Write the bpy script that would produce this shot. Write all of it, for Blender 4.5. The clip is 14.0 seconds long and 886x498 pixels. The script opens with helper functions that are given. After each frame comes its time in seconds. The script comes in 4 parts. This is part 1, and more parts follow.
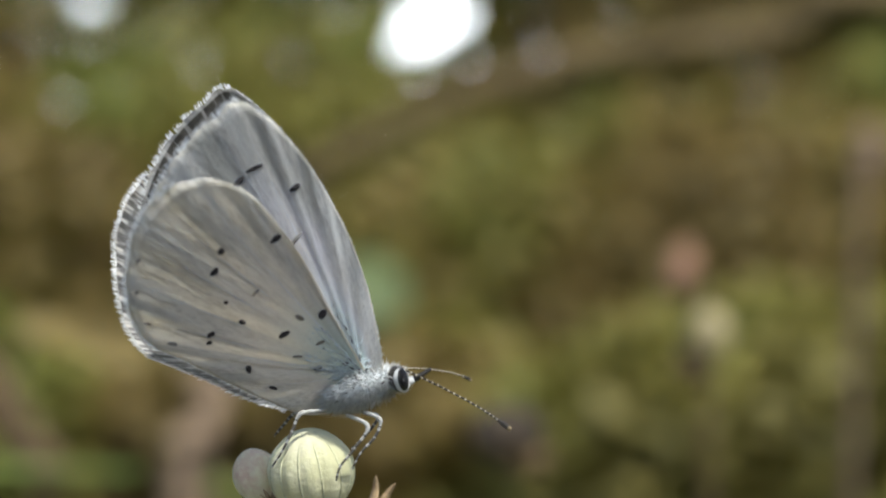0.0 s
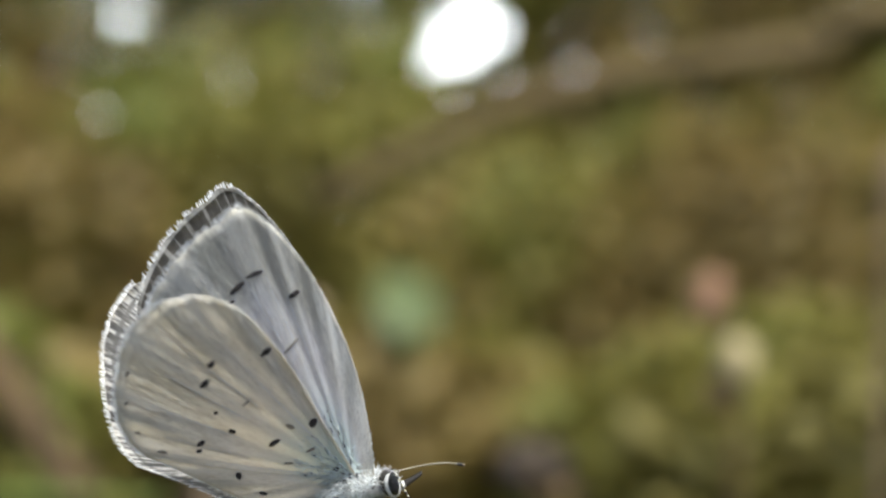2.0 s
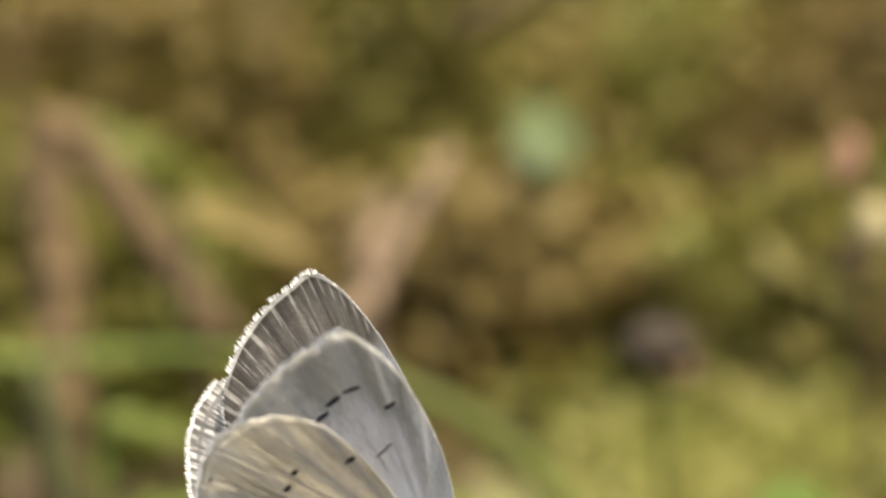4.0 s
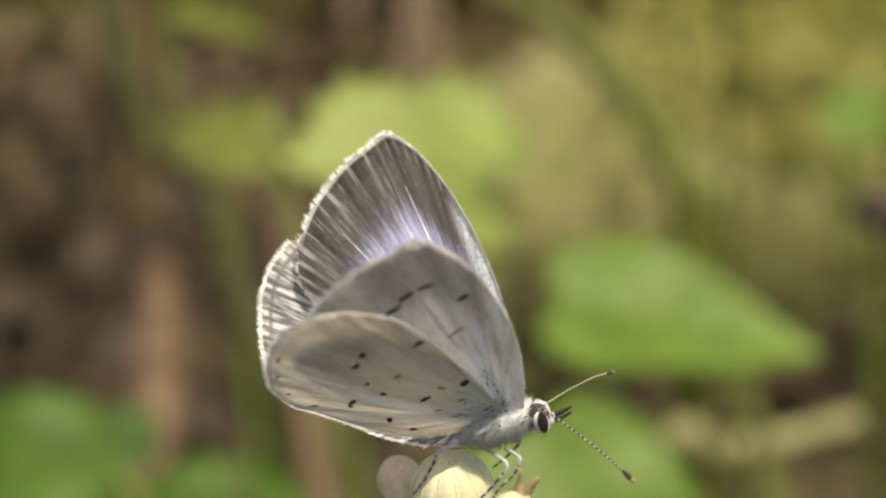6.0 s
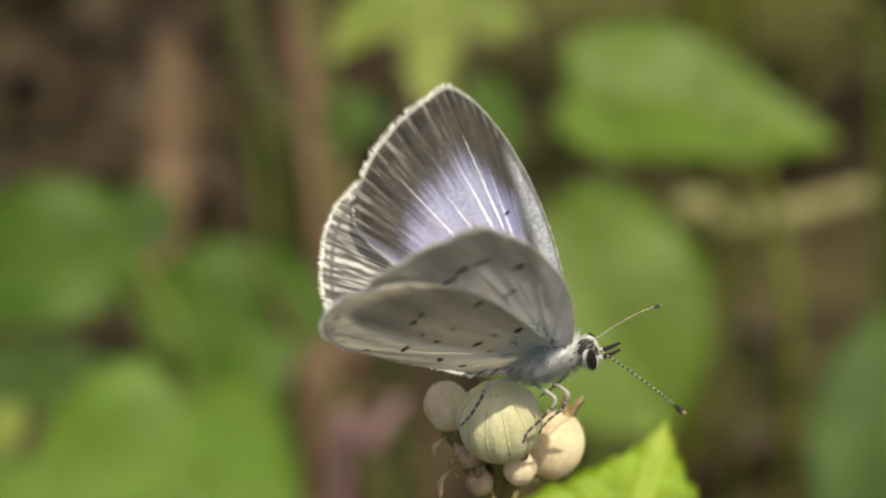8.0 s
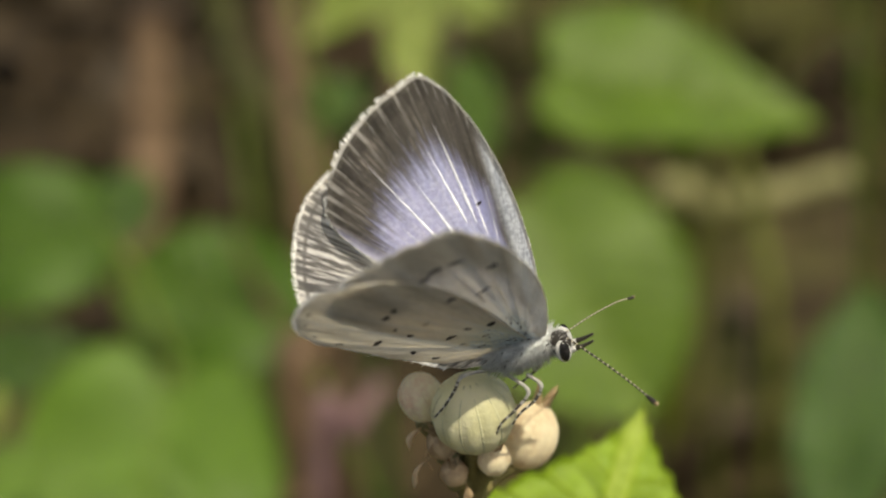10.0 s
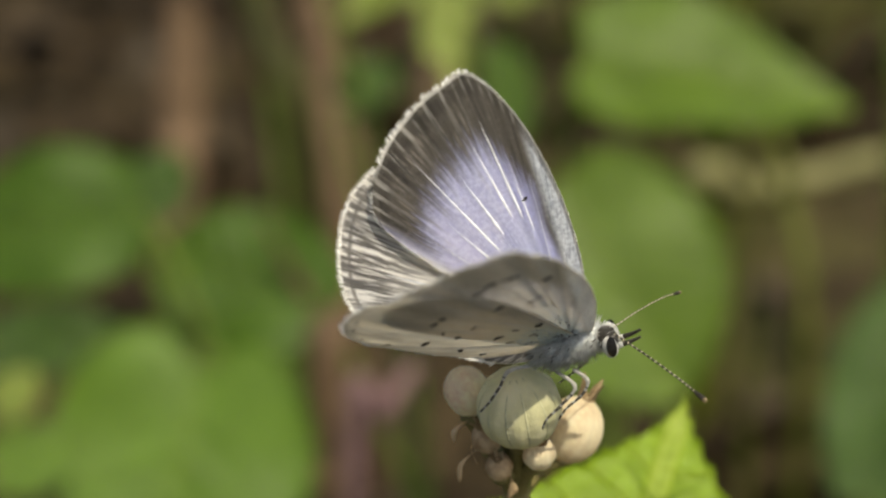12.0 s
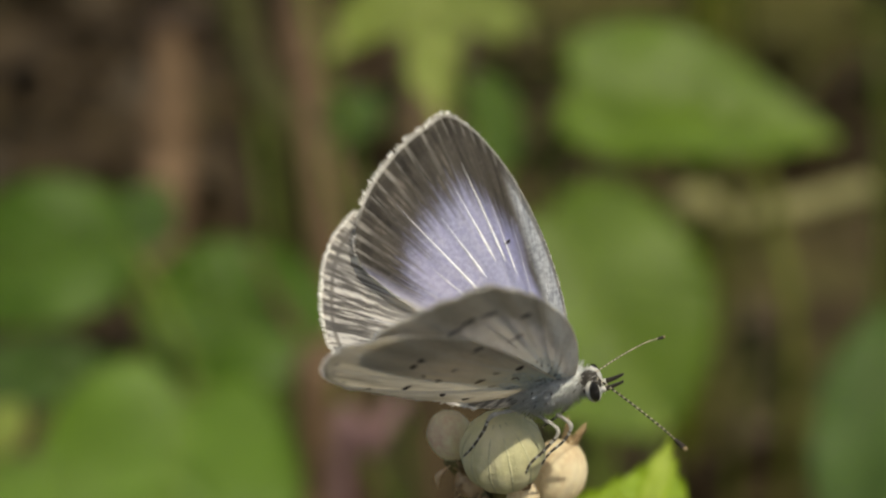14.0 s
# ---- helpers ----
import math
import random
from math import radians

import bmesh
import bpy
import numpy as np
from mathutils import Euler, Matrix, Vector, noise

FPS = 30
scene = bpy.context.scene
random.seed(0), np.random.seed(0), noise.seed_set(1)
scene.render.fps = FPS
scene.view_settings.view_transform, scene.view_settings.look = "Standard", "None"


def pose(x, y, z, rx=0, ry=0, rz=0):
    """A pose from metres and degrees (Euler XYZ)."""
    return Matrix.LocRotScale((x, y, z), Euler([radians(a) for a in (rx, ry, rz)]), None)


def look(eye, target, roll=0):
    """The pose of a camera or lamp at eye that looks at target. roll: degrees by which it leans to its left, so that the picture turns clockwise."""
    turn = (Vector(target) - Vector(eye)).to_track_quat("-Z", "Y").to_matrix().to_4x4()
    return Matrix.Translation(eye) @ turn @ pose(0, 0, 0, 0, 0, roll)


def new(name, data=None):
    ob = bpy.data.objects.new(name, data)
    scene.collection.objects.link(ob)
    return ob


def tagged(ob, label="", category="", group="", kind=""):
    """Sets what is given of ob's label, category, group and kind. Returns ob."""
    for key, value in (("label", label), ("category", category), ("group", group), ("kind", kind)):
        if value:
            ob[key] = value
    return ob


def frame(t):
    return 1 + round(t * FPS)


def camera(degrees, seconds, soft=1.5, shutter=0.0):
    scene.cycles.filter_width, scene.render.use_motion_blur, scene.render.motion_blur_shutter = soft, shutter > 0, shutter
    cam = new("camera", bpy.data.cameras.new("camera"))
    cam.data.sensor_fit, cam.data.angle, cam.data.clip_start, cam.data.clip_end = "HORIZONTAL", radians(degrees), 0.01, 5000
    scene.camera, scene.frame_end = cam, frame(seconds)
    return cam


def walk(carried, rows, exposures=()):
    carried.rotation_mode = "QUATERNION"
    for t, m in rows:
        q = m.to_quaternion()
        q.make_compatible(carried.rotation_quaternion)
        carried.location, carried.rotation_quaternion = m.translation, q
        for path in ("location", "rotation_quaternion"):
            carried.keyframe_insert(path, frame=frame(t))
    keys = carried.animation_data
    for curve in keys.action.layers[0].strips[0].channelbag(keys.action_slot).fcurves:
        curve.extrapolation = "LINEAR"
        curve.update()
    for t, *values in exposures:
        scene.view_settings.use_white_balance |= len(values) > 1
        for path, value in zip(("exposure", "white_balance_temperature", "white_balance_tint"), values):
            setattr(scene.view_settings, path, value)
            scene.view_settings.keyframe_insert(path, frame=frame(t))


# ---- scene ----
cam = camera(24, 14.0, soft=2.15)
# a close-up lens with a shallow depth of field, focused on the near wing
cam.data.dof.use_dof = True
cam.data.dof.focus_distance = 0.101
cam.data.dof.aperture_fstop = 33

PATH = [
    (0, pose(-0.00192, -0.09959, 0.30889, 88.511, 0, -2.257)),
    (0.5, pose(-0.00155, -0.09951, 0.30975, 88.372, 0, -1.701)),
    (1, pose(-0.00098, -0.09940, 0.31094, 88.354, 0, -1.313)),
    (1.5, pose(-0.00013, -0.09920, 0.31263, 88.793, 0, -1.179)),
    (2, pose(0.00021, -0.09911, 0.31331, 88.829, 0, -1.293)),
    (2.2, pose(0.00023, -0.09902, 0.31394, 89.001, 0, -1.551)),
    (4.3, pose(0.00341, -0.09594, 0.32799, 81.599, 0, 3.109)),
    (4.5, pose(0.00375, -0.09551, 0.32938, 80.004, 0, 3.329)),
    (5, pose(0.00416, -0.09398, 0.33392, 76.828, 0, 4.518)),
    (5.5, pose(0.00273, -0.09256, 0.33775, 74.567, 0, 5.333)),
    (6, pose(0.00232, -0.09141, 0.34049, 70.910, 0, 4.378)),
    (6.5, pose(0.00229, -0.09025, 0.34302, 69.709, 0, 4.603)),
    (7, pose(0.00219, -0.08922, 0.34511, 66.750, 0, 4.650)),
    (7.5, pose(0.00114, -0.08793, 0.34762, 65.963, 0, 4.421)),
    (8, pose(-0.00026, -0.08703, 0.34925, 63.532, 0, 4.441)),
    (8.2, pose(0.00006, -0.08684, 0.34959, 62.969, 0, 3.717)),
    (10.3, pose(0.00029, -0.08670, 0.34983, 62.985, 0, 4.106)),
    (10.5, pose(0.00030, -0.08666, 0.34989, 62.974, 0, 4.241)),
    (11, pose(0.00000, -0.08660, 0.35000, 63.321, 0, 4.506)),
    (11.5, pose(-0.00025, -0.08644, 0.35028, 62.747, 0, 4.332)),
    (12, pose(-0.00071, -0.08637, 0.35039, 62.399, 0, 4.817)),
    (12.5, pose(-0.00084, -0.08628, 0.35055, 62.845, 0, 4.899)),
    (13, pose(-0.00040, -0.08632, 0.35049, 62.462, 0, 4.506)),
    (13.5, pose(-0.00010, -0.08623, 0.35064, 62.360, 0, 4.194)),
    (14, pose(-0.00048, -0.08594, 0.35114, 63.144, 0, 4.449)),
]
EXPOSURES = [(0, 0.56, 6000, 6), (2.2, 0.80, 6200, 6), (4.3, 1.05, 7200, 9), (5.2, 0.91, 7300, 9), (6.5, 0.45, 7300, 8), (8, 0.26, 7400, 5), (10.5, 0.08, 7400, 5), (12.5, 0.00, 7300, 5), (14, -0.18, 7400, 5)]

walk(cam, PATH, exposures=EXPOSURES)

# ---------------------------------------------------------------- light
SUN_TO = Vector((0.28, -0.36, 0.88)).normalized()
world = bpy.data.worlds.new("sky")
scene.world = world
world.use_nodes = True
wn = world.node_tree.nodes
sky = wn.new("ShaderNodeTexSky")
sky.sky_type, sky.sun_disc = "NISHITA", False
sky.dust_density, sky.ozone_density = 3.0, 0.6
sky.sun_elevation = math.asin(SUN_TO.z)
sky.sun_rotation = math.atan2(SUN_TO.x, SUN_TO.y)
wn["Background"].inputs["Strength"].default_value = 0.14
world.node_tree.links.new(sky.outputs["Color"], wn["Background"].inputs["Color"])
sun = new("sun", bpy.data.lights.new("sun", "SUN"))
sun.data.energy, sun.data.angle, sun.data.color = 4.2, radians(0.5), (1.0, 0.94, 0.82)
sun.matrix_world = look(SUN_TO * 5, (0, 0, 0))


# ---------------------------------------------------------------- materials
def material(name):
    m = bpy.data.materials.new(name)
    m.use_nodes = True
    return m, m.node_tree.nodes, m.node_tree.links


def node(nodes, kind, **values):
    n = nodes.new("ShaderNode" + kind)
    for key, value in values.items():
        if key == "operation":
            n.operation = value
        elif key == "clamp":
            n.use_clamp = value
        else:
            n.inputs[key.replace("_", " ")].default_value = value
    return n


def math_node(nodes, links, operation, a, b=0.0, clamp=False):
    n = nodes.new("ShaderNodeMath")
    n.operation, n.use_clamp = operation, clamp
    for i, value in enumerate((a, b)):
        if isinstance(value, (int, float)):
            n.inputs[i].default_value = value
        else:
            links.new(value, n.inputs[i])
    return n.outputs[0]


def mix(nodes, links, factor, a, b):
    n = nodes.new("ShaderNodeMix")
    n.data_type = "RGBA"
    for i, value in ((0, factor), (6, a), (7, b)):
        if isinstance(value, (int, float)):
            n.inputs[i].default_value = value
        elif isinstance(value, tuple):
            n.inputs[i].default_value = (*value, 1)
        else:
            links.new(value, n.inputs[i])
    return n.outputs[2]


def noise_of(nodes, links, vector, scale, detail=4.0, rough=0.55):
    n = node(nodes, "TexNoise", Scale=scale, Detail=detail, Roughness=rough)
    links.new(vector, n.inputs["Vector"])
    return n.outputs["Fac"]


def ramp(nodes, links, value, low, high):
    n = nodes.new("ShaderNodeMapRange")
    n.interpolation_type = "SMOOTHSTEP"
    n.inputs["From Min"].default_value, n.inputs["From Max"].default_value = low, high
    links.new(value, n.inputs["Value"])
    return n.outputs["Result"]


def finish(nodes, links, colour, roughness, translucent=0.0, through_colour=None, height=None, depth=0.0002, sheen=0.0, specular=0.3):
    """Joins colour, gloss, light through the sheet and relief."""
    b = nodes["Principled BSDF"]
    links.new(colour, b.inputs["Base Color"])
    b.inputs["Roughness"].default_value = roughness
    b.inputs["Specular IOR Level"].default_value = specular
    b.inputs["Sheen Weight"].default_value = sheen
    if height is not None:
        bump = node(nodes, "Bump", Strength=0.6, Distance=depth)
        links.new(height, bump.inputs["Height"])
        links.new(bump.outputs[0], b.inputs["Normal"])
    if translucent:
        t = nodes.new("ShaderNodeBsdfTranslucent")
        links.new(through_colour or colour, t.inputs["Color"])
        m = nodes.new("ShaderNodeMixShader")
        m.inputs[0].default_value = translucent
        links.new(b.outputs[0], m.inputs[1])
        links.new(t.outputs[0], m.inputs[2])
        links.new(m.outputs[0], nodes["Material Output"].inputs["Surface"])


def plain(name, colour, roughness=0.6, vary=0.25, scale=40.0, translucent=0.0, depth=0.0002, sheen=0.0, by_object=0.0, by_island=0.0, second=None):
    """A colour with grain at two scales; second: the colour of its blotches."""
    m, nodes, links = material(name)
    where = nodes.new("ShaderNodeTexCoord").outputs["Object"]
    coarse = noise_of(nodes, links, where, scale)
    fine = noise_of(nodes, links, where, scale * 9)
    dark = tuple(c * (1 - vary) for c in colour)
    c = mix(nodes, links, ramp(nodes, links, coarse, 0.35, 0.65), second or dark, colour)
    c = mix(nodes, links, math_node(nodes, links, "MULTIPLY", ramp(nodes, links, fine, 0.4, 0.7), 0.35), c, tuple(min(1, k * (1 + vary)) for k in colour))
    spread = None
    if by_object:
        spread = math_node(nodes, links, "MULTIPLY_ADD", nodes.new("ShaderNodeObjectInfo").outputs["Random"], by_object)
    if by_island:
        spread = math_node(nodes, links, "MULTIPLY", nodes.new("ShaderNodeNewGeometry").outputs["Random Per Island"], by_island)
    if spread is not None:
        hsv = node(nodes, "HueSaturation")
        links.new(c, hsv.inputs["Color"])
        links.new(math_node(nodes, links, "ADD", spread, 1 - (by_object or by_island) * 0.6), hsv.inputs["Value"])
        c = hsv.outputs["Color"]
    finish(nodes, links, c, roughness, translucent, None, fine, depth, sheen)
    return m


def wing_under(name, veins, rim_from):
    """Silver-grey underside: pale streaks along the veins, a blue cast towards the root, fine scales."""
    m, nodes, links = material(name)
    coord = nodes.new("ShaderNodeTexCoord")
    sep = nodes.new("ShaderNodeSeparateXYZ")
    links.new(coord.outputs["UV"], sep.inputs[0])
    v, u = sep.outputs[0], sep.outputs[1]
    comb = nodes.new("ShaderNodeCombineXYZ")
    links.new(math_node(nodes, links, "MULTIPLY", v, 26.0), comb.inputs[0])
    links.new(math_node(nodes, links, "MULTIPLY", u, 4.5), comb.inputs[1])
    streak = noise_of(nodes, links, comb.outputs[0], 1.6, 3.0, 0.6)
    thin = nodes.new("ShaderNodeCombineXYZ")
    links.new(math_node(nodes, links, "MULTIPLY", v, 150.0), thin.inputs[0])
    links.new(math_node(nodes, links, "MULTIPLY", u, 13.0), thin.inputs[1])
    lines = noise_of(nodes, links, thin.outputs[0], 1.3, 2.0, 0.6)
    calm = ramp(nodes, links, u, 0.15, 0.75)
    streak = math_node(nodes, links, "ADD", math_node(nodes, links, "MULTIPLY", math_node(nodes, links, "SUBTRACT", streak, 0.5), calm), 0.5)
    lines = math_node(nodes, links, "ADD", math_node(nodes, links, "MULTIPLY", math_node(nodes, links, "SUBTRACT", lines, 0.5), calm), 0.5)
    near_vein = math_node(nodes, links, "ABSOLUTE", math_node(nodes, links, "SUBTRACT", math_node(nodes, links, "FRACT", math_node(nodes, links, "MULTIPLY", math_node(nodes, links, "ADD", v, math_node(nodes, links, "MULTIPLY", streak, 0.05)), float(veins))), 0.5))
    outward = ramp(nodes, links, u, 0.45, 0.9)
    c = mix(nodes, links, ramp(nodes, links, streak, 0.38, 0.62), (0.67, 0.66, 0.645), (0.96, 0.95, 0.93))
    c = mix(nodes, links, math_node(nodes, links, "MULTIPLY", ramp(nodes, links, lines, 0.46, 0.58), 0.7), c, (0.98, 0.98, 0.95))
    c = mix(nodes, links, math_node(nodes, links, "MULTIPLY", math_node(nodes, links, "MULTIPLY", ramp(nodes, links, lines, 0.50, 0.36), calm), 0.7), c, (0.40, 0.41, 0.40))
    vein_pale = math_node(nodes, links, "MULTIPLY", ramp(nodes, links, near_vein, 0.30, 0.44), outward)
    between = math_node(nodes, links, "MULTIPLY", ramp(nodes, links, near_vein, 0.24, 0.06), outward)
    c = mix(nodes, links, math_node(nodes, links, "MULTIPLY", between, 0.65), c, (0.46, 0.47, 0.44))
    c = mix(nodes, links, math_node(nodes, links, "MULTIPLY", vein_pale, 0.85), c, (0.99, 0.99, 0.97))
    root = ramp(nodes, links, math_node(nodes, links, "ADD", u, math_node(nodes, links, "MULTIPLY", streak, 0.25)), 0.62, 0.18)
    c = mix(nodes, links, math_node(nodes, links, "MULTIPLY", root, 0.85), c, (0.64, 0.87, 0.91))
    grain = noise_of(nodes, links, coord.outputs["Object"], 5200.0, 2.0)
    c = mix(nodes, links, math_node(nodes, links, "MULTIPLY", ramp(nodes, links, grain, 0.45, 0.75), 0.16), c, (0.34, 0.34, 0.34))
    rim = math_node(nodes, links, "MULTIPLY", ramp(nodes, links, u, 0.968, 0.980), ramp(nodes, links, v, rim_from - 0.08, rim_from + 0.04))
    c = mix(nodes, links, math_node(nodes, links, "MULTIPLY", rim, 0.5), c, (0.96, 0.96, 0.93))
    relief = math_node(nodes, links, "ADD", math_node(nodes, links, "ADD", streak, lines), math_node(nodes, links, "MULTIPLY", grain, 0.3))
    finish(nodes, links, c, 0.62, 0.68, mix(nodes, links, 0.66, c, (0.97, 0.87, 0.67)), relief, 0.00014, 0.25, 0.35)
    return m


def wing_upper(name, hind):
    """Violet-blue upper side with a broad streaked brown-black border."""
    m, nodes, links = material(name)
    coord = nodes.new("ShaderNodeTexCoord")
    sep = nodes.new("ShaderNodeSeparateXYZ")
    links.new(coord.outputs["UV"], sep.inputs[0])
    v, u = sep.outputs[0], sep.outputs[1]
    comb = nodes.new("ShaderNodeCombineXYZ")
    links.new(math_node(nodes, links, "MULTIPLY", v, 74.0), comb.inputs[0])
    links.new(math_node(nodes, links, "MULTIPLY", u, 2.6), comb.inputs[1])
    streak = noise_of(nodes, links, comb.outputs[0], 1.5, 3.0, 0.65)
    grain = noise_of(nodes, links, coord.outputs["Object"], 4200.0, 3.0)
    inner = ramp(nodes, links, v, 0.34, 0.55)
    blue = mix(nodes, links, ramp(nodes, links, grain, 0.35, 0.7), mix(nodes, links, inner, (0.20, 0.235, 0.60), (0.31, 0.345, 0.70)), mix(nodes, links, inner, (0.32, 0.365, 0.78), (0.51, 0.555, 0.89)))
    blue = mix(nodes, links, math_node(nodes, links, "MULTIPLY", ramp(nodes, links, streak, 0.5, 0.68), 0.22), blue, (0.78, 0.80, 0.92))
    if hind:
        blue = mix(nodes, links, ramp(nodes, links, streak, 0.40, 0.60), (0.42, 0.43, 0.50), (0.82, 0.82, 0.86))
    # dark rays between the veins, strongest towards the margin
    brown = mix(nodes, links, ramp(nodes, links, streak, 0.34, 0.50), (0.013, 0.011, 0.010), (0.066, 0.057, 0.051))
    brown = mix(nodes, links, math_node(nodes, links, "MULTIPLY", ramp(nodes, links, streak, 0.54, 0.70), ramp(nodes, links, v, 0.36, 0.58)), brown, (0.27, 0.24, 0.215))
    brown = mix(nodes, links, math_node(nodes, links, "MULTIPLY", ramp(nodes, links, grain, 0.5, 0.75), 0.3), brown, (0.20, 0.18, 0.17))
    # the blue reaches out furthest behind the middle of the wing
    edge = math_node(nodes, links, "ADD", u, math_node(nodes, links, "MULTIPLY", math_node(nodes, links, "SUBTRACT", streak, 0.5), 0.36))
    if hind:
        border = ramp(nodes, links, edge, 0.42, 0.80)
        border = math_node(nodes, links, "MULTIPLY", border, math_node(nodes, links, "MULTIPLY", ramp(nodes, links, streak, 0.60, 0.45), 0.80))
        front = ramp(nodes, links, v, 0.42, 0.2)
        border = math_node(nodes, links, "MAXIMUM", border, math_node(nodes, links, "MULTIPLY", front, ramp(nodes, links, streak, 0.7, 0.45)))
        rim = math_node(nodes, links, "MULTIPLY", ramp(nodes, links, u, 0.930, 0.942), ramp(nodes, links, u, 0.962, 0.950))
        border = math_node(nodes, links, "MAXIMUM", border, math_node(nodes, links, "MULTIPLY", rim, 0.75))
    else:
        reach = math_node(nodes, links, "ADD", edge, math_node(nodes, links, "MULTIPLY", ramp(nodes, links, v, 0.50, 0.36), 0.10))
        border = math_node(nodes, links, "MULTIPLY", ramp(nodes, links, reach, 0.60, 0.80), ramp(nodes, links, v, 0.90, 0.80))
        hairy = math_node(nodes, links, "MULTIPLY", ramp(nodes, links, v, 0.84, 0.92), ramp(nodes, links, u, 0.5, 0.9))
        blue = mix(nodes, links, hairy, blue, (0.84, 0.86, 0.93))
        front = math_node(nodes, links, "MULTIPLY", ramp(nodes, links, v, 0.36, 0.24), ramp(nodes, links, u, 0.34, 0.5))
        border = math_node(nodes, links, "MAXIMUM", border, front)
    c = mix(nodes, links, border, blue, brown)
    if not hind:
        # a pale speckled band along the front edge
        place = nodes.new("ShaderNodeSeparateXYZ")
        links.new(coord.outputs["Object"], place.inputs[0])
        pale = math_node(nodes, links, "MULTIPLY", ramp(nodes, links, place.outputs[0], 0.00060, 0.00115), ramp(nodes, links, place.outputs[2], 0.0125, 0.0095))
        speck = mix(nodes, links, ramp(nodes, links, math_node(nodes, links, "MULTIPLY", math_node(nodes, links, "ADD", grain, streak), 0.5), 0.40, 0.60), (0.30, 0.33, 0.42), (0.62, 0.66, 0.74))
        c = mix(nodes, links, pale, c, speck)
    if not hind:
        # a dark margin that vein ends cut into dashes
        c = mix(nodes, links, math_node(nodes, links, "MULTIPLY", math_node(nodes, links, "MULTIPLY", ramp(nodes, links, u, 0.89, 0.93), ramp(nodes, links, v, 0.84, 0.78)), 0.65), c, (0.022, 0.018, 0.016))
        wander = math_node(nodes, links, "MULTIPLY", math_node(nodes, links, "SUBTRACT", streak, 0.5), 0.035)
        cut = math_node(nodes, links, "ABSOLUTE", math_node(nodes, links, "SUBTRACT", math_node(nodes, links, "FRACT", math_node(nodes, links, "MULTIPLY", math_node(nodes, links, "ADD", v, wander), 33.0)), 0.5))
        c = mix(nodes, links, math_node(nodes, links, "MULTIPLY", math_node(nodes, links, "MULTIPLY", ramp(nodes, links, cut, 0.33, 0.46), math_node(nodes, links, "ADD", math_node(nodes, links, "MULTIPLY", ramp(nodes, links, u, 0.90, 0.94), 0.5), math_node(nodes, links, "MULTIPLY", math_node(nodes, links, "MULTIPLY", ramp(nodes, links, u, 0.66, 0.86), ramp(nodes, links, v, 0.38, 0.55)), 0.22))), 0.8), c, (0.50, 0.48, 0.46))
    c = mix(nodes, links, math_node(nodes, links, "MULTIPLY", math_node(nodes, links, "MULTIPLY", ramp(nodes, links, u, 0.980, 0.988), 1.0 if hind else ramp(nodes, links, v, 0.74, 0.68)), 0.6), c, (0.92, 0.91, 0.89))
    finish(nodes, links, c, 0.5, 0.58, mix(nodes, links, math_node(nodes, links, "SUBTRACT", 0.80, math_node(nodes, links, "MULTIPLY", border, 0.64)), c, (0.97, 0.89, 0.72)), math_node(nodes, links, "ADD", streak, grain), 0.00010, 0.3, 0.4)
    return m


def leaf_material(name, colour, pale, translucent=0.4, rib=0.06, roughness=0.45):
    """Leaf green with paler ribs, mottling and light showing through. The blade lies in its own xy, one unit long."""
    m, nodes, links = material(name)
    coord = nodes.new("ShaderNodeTexCoord")
    sep = nodes.new("ShaderNodeSeparateXYZ")
    links.new(coord.outputs["UV"], sep.inputs[0])
    x, y = sep.outputs[0], math_node(nodes, links, "ABSOLUTE", math_node(nodes, links, "SUBTRACT", sep.outputs[1], 0.5))
    side = math_node(nodes, links, "ABSOLUTE", math_node(nodes, links, "SUBTRACT", math_node(nodes, links, "FRACT", math_node(nodes, links, "MULTIPLY", math_node(nodes, links, "SUBTRACT", x, math_node(nodes, links, "MULTIPLY", y, 0.8)), 7.0)), 0.5))
    ribs = math_node(nodes, links, "MAXIMUM", ramp(nodes, links, y, 0.03, 0.01), math_node(nodes, links, "MULTIPLY", ramp(nodes, links, side, rib, 0.0), 0.7))
    coarse = noise_of(nodes, links, coord.outputs["UV"], 4.0)
    fine = noise_of(nodes, links, coord.outputs["UV"], 30.0)
    c = mix(nodes, links, ramp(nodes, links, coarse, 0.3, 0.7), tuple(k * 0.72 for k in colour), colour)
    c = mix(nodes, links, math_node(nodes, links, "MULTIPLY", ramp(nodes, links, fine, 0.4, 0.75), 0.4), c, tuple(min(1, k * 1.25) for k in colour))
    c = mix(nodes, links, math_node(nodes, links, "MULTIPLY", ribs, 0.6), c, pale)
    finish(nodes, links, c, roughness, translucent, mix(nodes, links, 0.4, c, pale), math_node(nodes, links, "ADD", fine, ribs), 0.0006, 0.0, 0.4)
    return m


